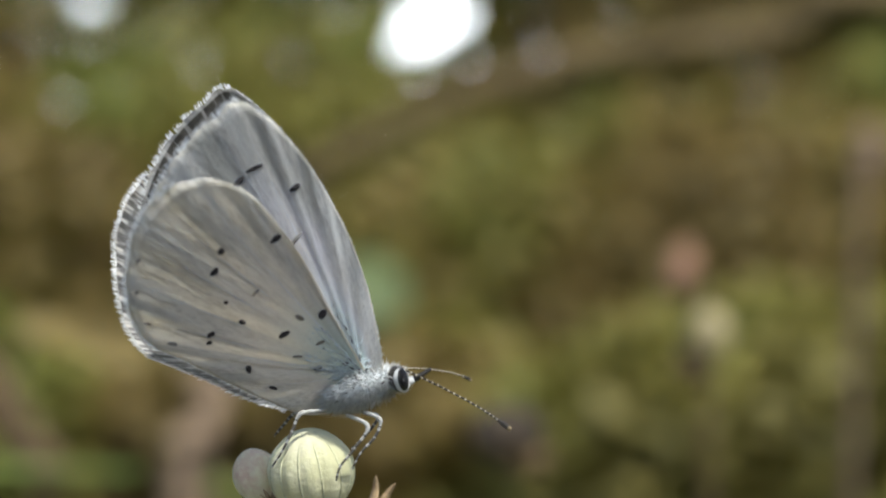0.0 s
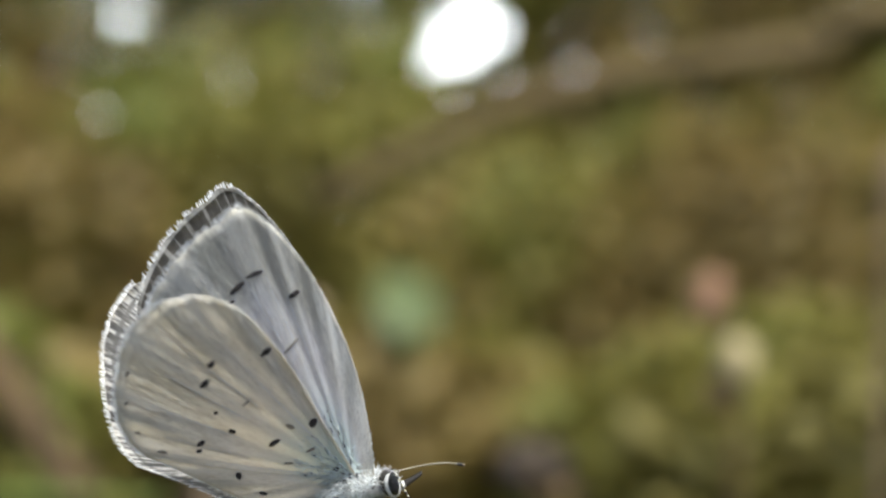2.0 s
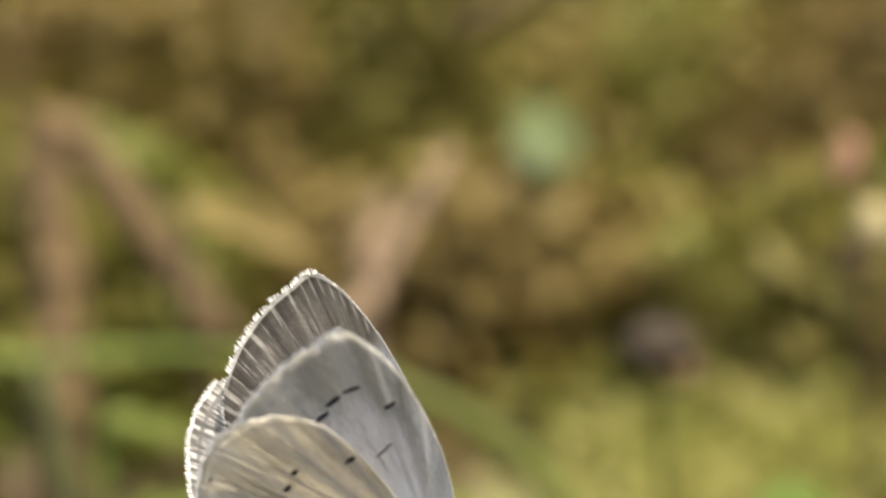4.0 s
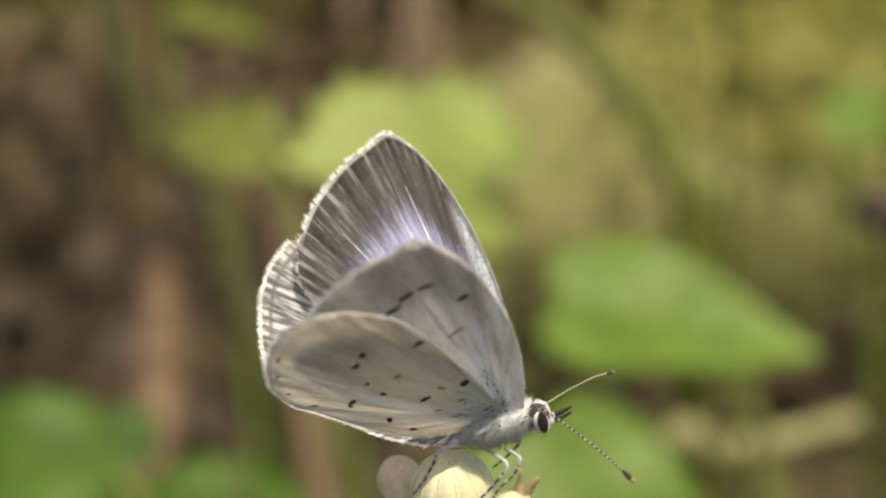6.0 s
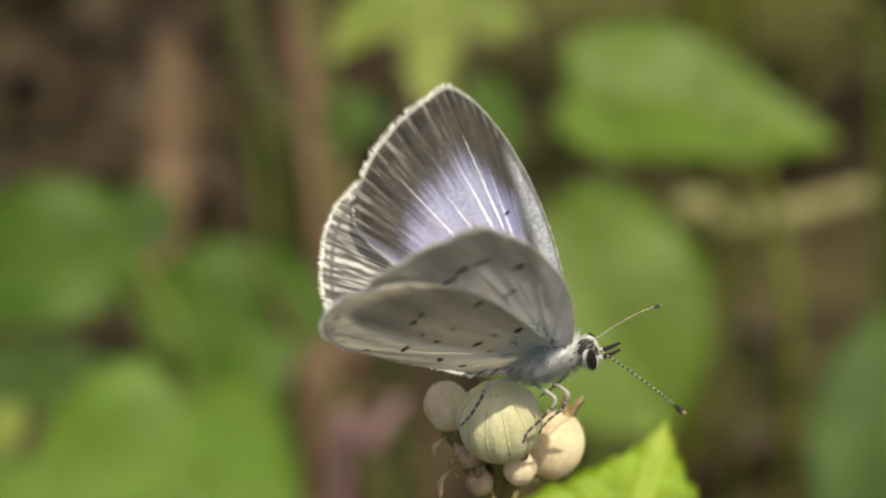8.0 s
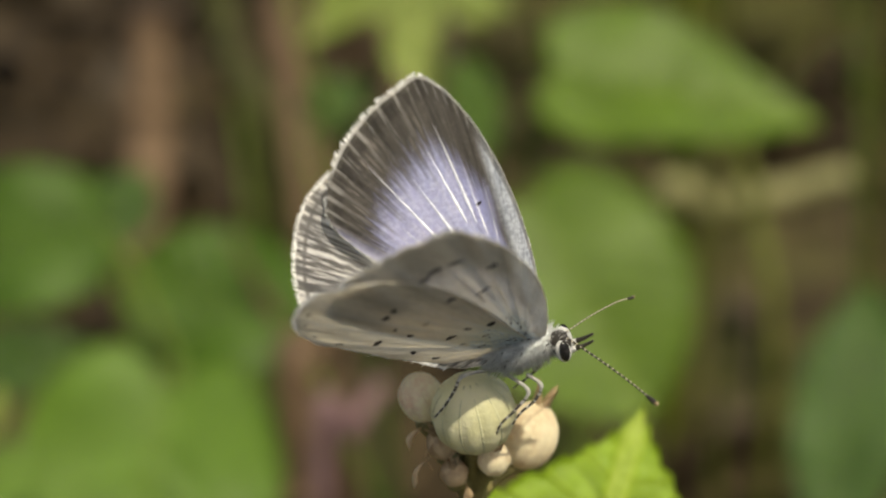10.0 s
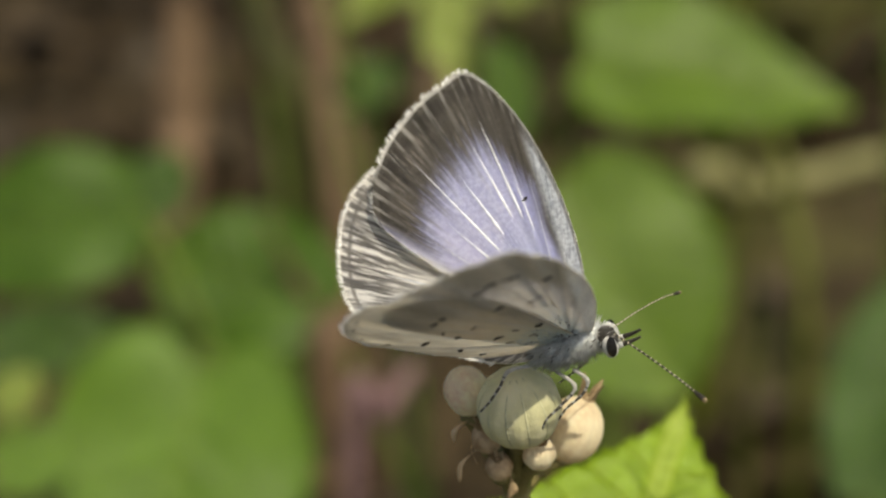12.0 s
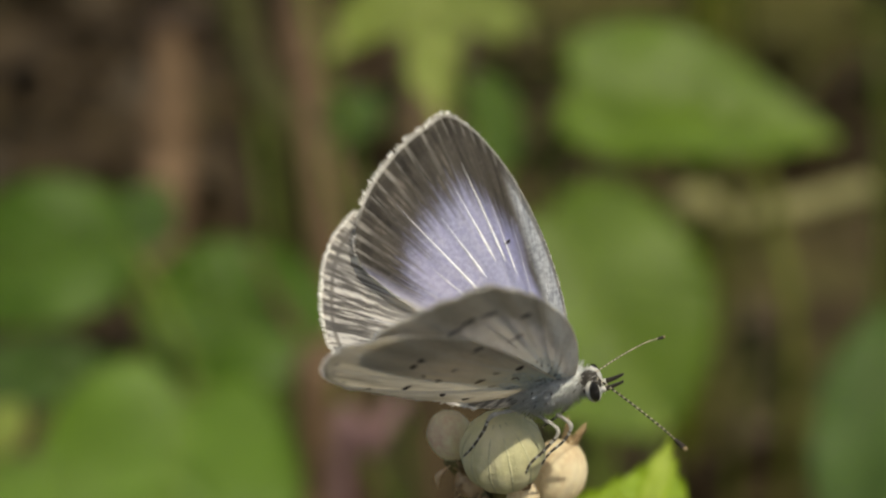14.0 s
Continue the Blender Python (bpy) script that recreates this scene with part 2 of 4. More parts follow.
def scatter_material(name, colours, translucent=0.3, roughness=0.6, scale=60.0, patch=4.2):
    """Many small pieces, each of a colour of its own out of the row given."""
    m, nodes, links = material(name)
    r = nodes.new("ShaderNodeValToRGB")
    while len(r.color_ramp.elements) < len(colours):
        r.color_ramp.elements.new(0.5)
    for i, c in enumerate(colours):
        r.color_ramp.elements[i].position = i / (len(colours) - 1)
        r.color_ramp.elements[i].color = (*c, 1)
    where = nodes.new("ShaderNodeTexCoord").outputs["Object"]
    # neighbouring pieces share a tone: sprays of one age and colour
    spray = noise_of(nodes, links, where, patch, 2.0)
    own = nodes.new("ShaderNodeNewGeometry").outputs["Random Per Island"]
    links.new(math_node(nodes, links, "ADD", math_node(nodes, links, "MULTIPLY", own, 0.24), math_node(nodes, links, "MULTIPLY", ramp(nodes, links, spray, 0.3, 0.7), 0.76)), r.inputs[0])
    n = noise_of(nodes, links, where, scale)
    c = mix(nodes, links, math_node(nodes, links, "MULTIPLY", ramp(nodes, links, n, 0.35, 0.7), 0.5), r.outputs[0], tuple(sum(k[i] for k in colours) / len(colours) * 0.6 for i in range(3)))
    finish(nodes, links, c, roughness, translucent)
    return m


UNDER_FORE, UNDER_HIND = wing_under("forewing_underside", 8, 0.42), wing_under("hindwing_underside", 9, 0.50)
UPPER_FORE, UPPER_HIND = wing_upper("forewing_upper_side", False), wing_upper("hindwing_upper_side", True)
VEIN = plain("pale_vein", (0.88, 0.88, 0.90), 0.5, 0.12, 900, 0.45)
VEIN_UPPER = plain("white_vein", (0.88, 0.885, 0.93), 0.5, 0.2, 1500, 0.1)
FRINGE = plain("white_fringe", (0.95, 0.94, 0.91), 0.6, 0.2, 900, 0.35)
SPOT = plain("black_scales", (0.028, 0.024, 0.026), 0.6, 0.4, 3000)
BAR_GREY = plain("grey_brown_scales", (0.40, 0.37, 0.33), 0.6, 0.4, 3000, 0.5)
FUZZ = plain("pale_fur", (0.93, 0.95, 0.95), 0.7, 0.2, 1500, 0.5, by_island=0.3)
ROOT_FUR = plain("blue_white_fur", (0.80, 0.88, 0.90), 0.7, 0.2, 1500, 0.55, by_island=0.3)
SKIN = plain("pale_body_scales", (0.86, 0.89, 0.89), 0.7, 0.3, 1500, sheen=0.4, second=(0.66, 0.71, 0.73))
EYE_BLACK = plain("eye_black", (0.010, 0.009, 0.009), 0.12, 0.3, 2000)
EYE_RIM = plain("white_scales", (0.66, 0.66, 0.64), 0.6, 0.2, 2000)
DARK_RING = plain("dark_ring", (0.030, 0.025, 0.020), 0.5, 0.4, 3000)
PALE_RING = plain("pale_ring", (0.50, 0.45, 0.33), 0.6, 0.3, 3000)
CLUB_TIP = plain("club_tip", (0.30, 0.23, 0.13), 0.5, 0.3, 3000)
LEG_BAND = plain("leg_band", (0.10, 0.09, 0.08), 0.6, 0.3, 2500)
LEG_PALE = plain("pale_leg", (0.52, 0.51, 0.48), 0.6, 0.3, 2500, 0.15)
BUD_GREEN = plain("bud_green", (0.60, 0.58, 0.35), 0.45, 0.25, 380, 0.35, 0.00015, second=(0.74, 0.70, 0.50))
BUD_CREAM = plain("bud_cream", (0.84, 0.74, 0.52), 0.5, 0.25, 450, 0.35, 0.0001, second=(0.68, 0.53, 0.34))
BUD_TAN = plain("bud_tan", (0.56, 0.42, 0.26), 0.6, 0.3, 450, 0.25, 0.0001, second=(0.36, 0.24, 0.14))
BUD_RIB = plain("bud_rib", (0.66, 0.65, 0.43), 0.5, 0.3, 600, 0.3)
BUD_BLUSH = plain("bud_blush", (0.84, 0.80, 0.60), 0.5, 0.3, 420, 0.5, 0.00015, second=(0.76, 0.58, 0.46))
SEPAL = plain("dry_sepal", (0.46, 0.33, 0.19), 0.6, 0.4, 500, 0.25)
STALK_GREEN = plain("stalk_green", (0.16, 0.22, 0.0432), 0.55, 0.3, 120)
STALK_DULL = plain("stalk_dull", (0.2, 0.17, 0.0612), 0.6, 0.35, 300)
STALK_BROWN = plain("stalk_brown", (0.13, 0.085, 0.036), 0.75, 0.45, 90, 0, 0.0008, second=(0.055, 0.036, 0.0173))
STALK_PALE = plain("stalk_pale_brown", (0.135, 0.087, 0.0503), 0.75, 0.3, 70, 0, 0.0008, second=(0.085, 0.054, 0.0313))
TWIG_PINK = plain("twig_pink", (0.25, 0.175, 0.1089), 0.8, 0.3, 90, 0, 0.0008)
STALK_DARK = plain("stalk_dark_olive", (0.042, 0.044, 0.0086), 0.7, 0.35, 90, 0, 0.0008)
LEAF_FRESH = leaf_material("leaf_fresh", (0.115, 0.195, 0.0158), (0.24, 0.33, 0.0576))
# two darker leaf greens: shade on leaves low or behind is put into colour
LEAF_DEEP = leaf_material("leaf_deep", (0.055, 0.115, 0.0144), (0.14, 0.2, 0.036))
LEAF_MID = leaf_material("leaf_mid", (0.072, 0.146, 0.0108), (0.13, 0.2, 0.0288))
LEAF_OLIVE = leaf_material("leaf_olive", (0.15, 0.185, 0.0252), (0.28, 0.31, 0.072))
LEAF_GREY = leaf_material("leaf_grey_green", (0.135, 0.175, 0.0612), (0.21, 0.25, 0.1008))
STALK_OLIVE = plain("stalk_olive", (0.08, 0.092, 0.0101), 0.6, 0.3, 90, 0, 0.0006)
STALK_BARK = plain("bark_olive_brown", (0.12, 0.085, 0.0324), 0.8, 0.35, 50, 0, 0.002)
STALK_PURPLE = plain("stalk_purple", (0.2, 0.12, 0.1232), 0.6, 0.3, 90, 0, 0.0006)
LEAF_LIGHT = leaf_material("leaf_light", (0.135, 0.245, 0.0274), (0.25, 0.36, 0.072))
LEAF_YELLOW = leaf_material("leaf_yellow_green", (0.235, 0.305, 0.0576), (0.5, 0.56, 0.18), rib=0.14)
LEAF_LIME = leaf_material("leaf_lime", (0.26, 0.4, 0.018), (0.44, 0.54, 0.0864))
LEAF_DRY = leaf_material("leaf_dry", (0.27, 0.2, 0.0612), (0.38, 0.3, 0.1152), 0.3)
STRAW = plain("straw", (0.26, 0.25, 0.108), 0.6, 0.3, 60, 0.2)
SEED_PALE = plain("seed_pale", (0.44, 0.36, 0.1895), 0.7, 0.3, 80, 0.2)
SEED_PINK = plain("seed_pink", (0.36, 0.2, 0.1232), 0.7, 0.3, 80, 0.2)
STONE_DARK = plain("withered_dark", (0.045, 0.032, 0.020), 0.8, 0.4, 60, 0, 0.001)
LITTER = scatter_material("litter", [(0.018, 0.012, 0.006), (0.038, 0.025, 0.012), (0.064, 0.043, 0.020), (0.028, 0.018, 0.008), (0.090, 0.060, 0.028), (0.034, 0.027, 0.009)])
# paler litter for the brighter-lit far floor; that light is in the colour
LITTER_BRIGHT = scatter_material("dry_litter", [(0.05, 0.033, 0.016), (0.11, 0.074, 0.038), (0.16, 0.11, 0.06), (0.08, 0.055, 0.026), (0.20, 0.14, 0.075), (0.10, 0.08, 0.03)])
STRAW_GRASS = scatter_material("straw_grass", [(0.35, 0.32, 0.135), (0.44, 0.41, 0.185), (0.38, 0.39, 0.15), (0.49, 0.45, 0.225)], 0.45)
GRASS = scatter_material("grass", [(0.2, 0.165, 0.0432), (0.245, 0.23, 0.054), (0.31, 0.29, 0.0828), (0.24, 0.25, 0.0504), (0.31, 0.27, 0.0936), (0.275, 0.285, 0.0648)], 0.45)
BUSH = scatter_material("bush", [(0.1, 0.075, 0.0252), (0.21, 0.15, 0.0504), (0.27, 0.19, 0.0612), (0.24, 0.195, 0.0432), (0.18, 0.185, 0.036), (0.23, 0.25, 0.0576)], 0.45)
BUSH_OLIVE = scatter_material("bush_olive", [(0.1, 0.095, 0.0216), (0.2, 0.165, 0.0432), (0.25, 0.225, 0.0432), (0.17, 0.2, 0.0432), (0.26, 0.27, 0.0504)], 0.45)


def ground_material():
    m, nodes, links = material("woodland_soil")
    where = nodes.new("ShaderNodeTexCoord").outputs["Object"]
    big, mid, small = (noise_of(nodes, links, where, s, 5.0, 0.6) for s in (2.5, 14.0, 120.0))
    c = mix(nodes, links, ramp(nodes, links, mid, 0.35, 0.65), (0.016, 0.011, 0.0045), (0.045, 0.029, 0.0128))
    c = mix(nodes, links, math_node(nodes, links, "MULTIPLY", ramp(nodes, links, big, 0.45, 0.6), 0.5), c, (0.075, 0.075, 0.018))
    c = mix(nodes, links, math_node(nodes, links, "MULTIPLY", ramp(nodes, links, small, 0.5, 0.7), 0.4), c, (0.13, 0.09, 0.0413))
    finish(nodes, links, c, 0.9, 0, None, small, 0.01)
    return m


SOIL = ground_material()


# ---------------------------------------------------------------- mesh helpers
def mesh_of(name, verts, faces, materials, indices=None, uvs=None, smooth=True):
    me = bpy.data.meshes.new(name)
    me.from_pydata([tuple(v) for v in verts], [], faces)
    for m in materials if isinstance(materials, (list, tuple)) else [materials]:
        me.materials.append(m)
    if indices:
        me.polygons.foreach_set("material_index", indices)
    if uvs:
        layer = me.uv_layers.new(name="map")
        for loop in me.loops:
            layer.data[loop.index].uv = uvs[loop.vertex_index]
    me.polygons.foreach_set("use_smooth", [smooth] * len(me.polygons))
    me.update()
    return me


def part(name, me, parent, label="", m=None):
    """One mesh object under a thing or under a part."""
    ob = new(name, me)
    ob.parent = parent
    if m is not None:
        ob.matrix_basis = m
    if label:
        ob["label"] = label
    return ob


def thing(name, label, category, m=Matrix(), group="", me=None):
    ob = new(name, me)
    ob.matrix_basis = m
    return tagged(ob, label, category, group)


def spline(points, n):
    """n + 1 points on a smooth curve through the points given."""
    pts = [Vector(p) for p in points]
    pts = [pts[0] * 2 - pts[1], *pts, pts[-1] * 2 - pts[-2]]
    made = []
    for k in range(n + 1):
        s = k / n * (len(pts) - 3)
        i = min(int(s), len(pts) - 4)
        f = s - i
        a, b, c, d = pts[i:i + 4]
        made.append(0.5 * (2 * b + (c - a) * f + (2 * a - 5 * b + 4 * c - d) * f * f + (3 * b - a - 3 * c + d) * f ** 3))
    return made


def tube(points, radius, n=16, sides=8, materials=None, pick=None, name="tube", rough=0.0):
    """A round rod along a smooth curve; radius: a function of 0..1."""
    line = spline(points, n)
    verts, faces, idx = [], [], []
    side = None
    for k, p in enumerate(line):
        way = (line[min(k + 1, n)] - line[max(k - 1, 0)]).normalized()
        if side is None:
            side = way.orthogonal().normalized()
        side = (side - way * side.dot(way)).normalized()
        up = way.cross(side)
        for j in range(sides):
            a = 2 * math.pi * j / sides
            r = radius(k / n) * (1 + rough * noise.noise(p * 400 + Vector((j * 1.7, 0, 0))))
            verts.append(p + r * (math.cos(a) * side + math.sin(a) * up))
    for k in range(n):
        for j in range(sides):
            b = (j + 1) % sides
            faces.append((k * sides + j, k * sides + b, (k + 1) * sides + b, (k + 1) * sides + j))
            idx.append(pick(k / n) if pick else 0)
    faces += [tuple(reversed(range(sides))), tuple(range(n * sides, (n + 1) * sides))]
    idx += [idx[0], idx[-1]]
    return mesh_of(name, verts, faces, materials, idx)


def blob(radii, materials, seg=20, rings=12, shape=None, pick=None, centre=(0, 0, 0), name="blob"):
    """A rounded body; shape(theta, height) scales the radius, theta round z, height from -1 to 1."""
    verts, faces, idx = [], [], []
    for i in range(rings + 1):
        h = math.cos(math.pi * i / rings)
        r = math.sqrt(max(0, 1 - h * h)) if 0 < i < rings else 0.02
        for j in range(seg):
            a = 2 * math.pi * j / seg
            s = shape(a, h) if shape else 1
            verts.append((centre[0] + radii[0] * r * s * math.cos(a), centre[1] + radii[1] * r * s * math.sin(a), centre[2] + radii[2] * h))
    for i in range(rings):
        for j in range(seg):
            b = (j + 1) % seg
            faces.append((i * seg + j, (i + 1) * seg + j, (i + 1) * seg + b, i * seg + b))
            idx.append(pick(2 * math.pi * j / seg, 1 - 2 * i / rings) if pick else 0)
    faces += [tuple(range(seg)), tuple(reversed(range(rings * seg, rings * seg + seg)))]
    idx += [idx[0], idx[-1]]
    return mesh_of(name, verts, faces, materials, idx)


# ---------------------------------------------------------------- ground and distance
def build_ground():
    verts, faces = [], []
    xs = [-400, -60, -12, -4, *np.linspace(-2, 2, 41), 4, 12, 60, 400]
    ys = [-400, -60, -12, -3, *np.linspace(-1, 5, 61), 8, 20, 60, 400]
    for y in ys:
        for x in xs:
            near = abs(x) < 3 and -2 < y < 6
            verts.append((x, y, 0.03 * noise.noise(Vector((x * 2.5, y * 2.5, 0))) + 0.012 * noise.noise(Vector((x * 11, y * 11, 5))) - 0.02 if near else -0.03))
    w = len(xs)
    faces = [(j * w + i, j * w + i + 1, (j + 1) * w + i + 1, (j + 1) * w + i) for j in range(len(ys) - 1) for i in range(w - 1)]
    tagged(new("ground", mesh_of("ground", verts, faces, SOIL)), "brown woodland soil with leaf litter", "ground", kind="structure")


def pieces(name, label, category, mat, places, shape):
    """Many loose blades or leaves in one mesh; shape gives the points of one: a strip of left and right points."""
    verts, faces = [], []
    for place in places:
        strip = shape(*place)
        at = len(verts)
        verts += [p for pair in strip for p in pair]
        faces += [(at + 2 * k, at + 2 * k + 1, at + 2 * k + 3, at + 2 * k + 2) for k in range(len(strip) - 1)]
    return tagged(new(name, mesh_of(name, verts, faces, mat)), label, category, kind="stuff")


def small_leaf(centre, size, slim=0.55):
    """A folded, pointed leaf turned at random."""
    q = Euler((random.uniform(-1.2, 1.2), random.uniform(-1.2, 1.2), random.uniform(0, 6.3))).to_matrix()
    made = []
    for s, w in ((-0.5, 0.12), (-0.2, 0.8), (0.15, 0.9), (0.5, 0.05)):
        for_pair = []
        for side in (-1, 1):
            for_pair.append(Vector(centre) + q @ Vector((s, side * w * slim * 0.5, 0.12 * (1 - 4 * s * s))) * size)
        made.append(for_pair)
    return made


def blade(foot, height, lean, heading, width):
    made = []
    out = Vector((math.cos(heading), math.sin(heading), 0))
    wide = Vector((-out.y, out.x, 0))
    for k in range(6):
        s = k / 5
        p = Vector(foot) + out * (lean * s * s) + Vector((0, 0, height * (s - 0.35 * s * s * min(1, lean / height))))
        w = width * (1 - s) ** 0.6 * 0.5 + 0.0001
        made.append((p - wide * w, p + wide * w))
    return made


def build_sky_backdrop():
    """A plain bright haze low over the horizon, far behind the thicket."""
    m, nodes, links = material("bright_haze")
    e = node(nodes, "Emission", Strength=3.0)
    e.inputs["Color"].default_value = (1.0, 0.99, 0.96, 1)
    links.new(e.outputs[0], nodes["Material Output"].inputs["Surface"])
    me = mesh_of("backdrop", [(-40, 90, -1), (40, 90, -1), (40, 90, 14), (-40, 90, 14)], [(0, 1, 2, 3)], m)
    tagged(new("backdrop", me), "white hazy sky low over the horizon", "sky", kind="structure")


build_ground()
build_sky_backdrop()
rnd = random.Random(4)
random.seed(4)
# near litter darker, far litter paler: the difference in light is coloured in
pieces("leaf_litter", "dark brown leaf litter on the near woodland floor", "litter", LITTER,
       [((rnd.uniform(-0.8, 0.9), rnd.uniform(0.2, 0.95), rnd.uniform(-0.01, 0.025)), rnd.uniform(0.015, 0.04)) for k in range(2400)], small_leaf)
pieces("dry_litter", "tan leaf litter farther out, the brighter light there put into its colour", "litter", LITTER_BRIGHT,
       [((rnd.uniform(-0.9, 1.0), rnd.uniform(0.9, 2.4), rnd.uniform(-0.01, 0.03)), rnd.uniform(0.015, 0.045)) for k in range(4200)], small_leaf)
pieces("straw_grass", "short straw-coloured dry grass blades", "grass", STRAW_GRASS,
       [((x, y, -0.02), rnd.uniform(0.04, 0.11), rnd.uniform(0.03, 0.12), rnd.uniform(0, 6.3), rnd.uniform(0.003, 0.007)) for x, y in ((rnd.gauss(0.13, 0.10), rnd.uniform(0.82, 1.1)) for k in range(6500)) if x > -0.05], blade)
pieces("grass", "pale green and straw-coloured grass blades", "grass", GRASS,
       [((x, y, -0.02), rnd.uniform(0.03, 0.15), rnd.uniform(0.05, 0.2), rnd.uniform(0, 6.3), rnd.uniform(0.003, 0.007)) for x, y in ((rnd.gauss(0.42, 0.24), rnd.uniform(0.86, 1.5)) for k in range(8000)) if x > 0.06 * y], blade)
pieces("ground_herbs", "low olive and yellow-green herb leaves over the soil", "herbs", GRASS,
       [((x, y, 0.028 + abs(rnd.gauss(0.0, 0.025))), rnd.uniform(0.010, 0.024), 0.7) for x, y in ((rnd.gauss(0.27, 0.24), rnd.uniform(0.86, 1.4)) for k in range(13000)) if x > 0.0 + 0.10 * rnd.random()], small_leaf)
GAP = Vector((0.1011, 2.9062, 0.5570))
HOLES = [(GAP, 0.046), (Vector((0.0401, 2.9074, 0.5123)), 0.008), (Vector((0.0766, 2.9051, 0.4798)), 0.010), (Vector((0.1579, 2.9024, 0.5001)), 0.008), (Vector((-0.4233, 2.9239, 0.4432)), 0.010), (Vector((-0.3906, 2.9263, 0.5855)), 0.012)]
EYE_LOW = Vector((-0.0019, -0.0996, 0.3089))


def open_sky(p):
    """Whether a leaf at p would close one of the openings of the thicket."""
    way = p - EYE_LOW
    there = EYE_LOW + way * ((GAP.y - EYE_LOW.y) / way.y)
    def rim(c):
        a = math.atan2(there.z - c.z, there.x - c.x)
        return 1 + 0.22 * math.sin(2 * a + 0.6) + 0.16 * math.sin(5 * a + 1.0) + 0.45 * rnd.random() ** 2
    return any(Vector((there.x - c.x, there.z - c.z)).length < r * rim(c) for c, r in HOLES)


def shrub(x, y, tall, wide, count, mat, label):
    """Several stems with a loose crown of small folded leaves."""
    ob = thing("shrub", label, "shrub", Matrix.Translation((x, y, -0.03)), "shrubs of the thicket")
    for k in range(4):
        a = rnd.uniform(0, 6.3)
        tip = Vector((math.cos(a) * wide * 0.6, math.sin(a) * wide * 0.4, tall * rnd.uniform(0.7, 0.95)))
        if not open_sky(tip + Vector((x, y, 0))):
            part("stem", tube([(0.02 * math.cos(a), 0.02 * math.sin(a), 0), tip * 0.45 + Vector((0, 0, 0.05)), tip], lambda s: 0.008 - 0.006 * s, 12, 7, STALK_BROWN), ob)
    verts, faces = [], []
    made = 0
    while made < count:
        a, q, z = rnd.uniform(0, 6.3), math.sqrt(rnd.random()), rnd.random()
        p = Vector((math.cos(a) * q * wide, math.sin(a) * q * wide * 0.5, 0.02 + z * tall * (1 - 0.3 * q * q)))
        made += 1
        if open_sky(p + Vector((x, y, -0.03))):
            continue
        strip = small_leaf(p, rnd.uniform(0.014, 0.036), 0.65)
        at = len(verts)
        verts += [v for pair in strip for v in pair]
        faces += [(at + 2 * k, at + 2 * k + 1, at + 2 * k + 3, at + 2 * k + 2) for k in range(len(strip) - 1)]
    tagged(part("crown", mesh_of("crown", verts, faces, mat), ob), kind="stuff")


for k, (x, y, tall, wide, mat, label) in enumerate([
        (-0.55, 1.9, 0.50, 0.34, BUSH, "olive-brown shrub of a woodland edge"), (-0.12, 2.1, 0.52, 0.36, BUSH_OLIVE, "olive-green shrub of a woodland edge"), (0.33, 1.8, 0.42, 0.36, BUSH, "olive-brown shrub of a woodland edge"),
        (0.72, 2.0, 0.55, 0.34, BUSH_OLIVE, "olive-green shrub of a woodland edge"), (-0.8, 2.6, 1.05, 0.4, BUSH, "olive-brown shrub of a woodland edge"), (-0.2, 2.9, 1.05, 0.45, BUSH_OLIVE, "olive-green shrub of a woodland edge"),
        (0.5, 2.8, 1.05, 0.45, BUSH, "olive-brown shrub of a woodland edge"), (1.05, 2.6, 1.05, 0.42, BUSH_OLIVE, "olive-green shrub of a woodland edge"),
        (0.32, 1.35, 0.26, 0.24, BUSH_OLIVE, "low olive-green shrub in the sun"), (0.66, 1.3, 0.30, 0.24, BUSH_OLIVE, "low olive-green shrub in the sun"), (-0.02, 1.5, 0.24, 0.22, BUSH, "low olive-brown shrub in the sun"), (-0.42, 1.45, 0.28, 0.22, BUSH_OLIVE, "low olive-green shrub in the sun"),
        (1.1, 3.7, 1.35, 0.7, BUSH, "tall olive-brown shrub of a woodland edge"), (0.15, 3.9, 1.35, 0.7, BUSH_OLIVE, "tall olive-green shrub of a woodland edge"), (-0.9, 3.8, 1.35, 0.7, BUSH, "tall olive-brown shrub of a woodland edge"), (0.62, 4.5, 1.55, 0.6, BUSH_OLIVE, "tall olive-green shrub of a woodland edge")]):
    shrub(x, y, tall, wide, 15000 if tall > 1 else 5200, mat, label)

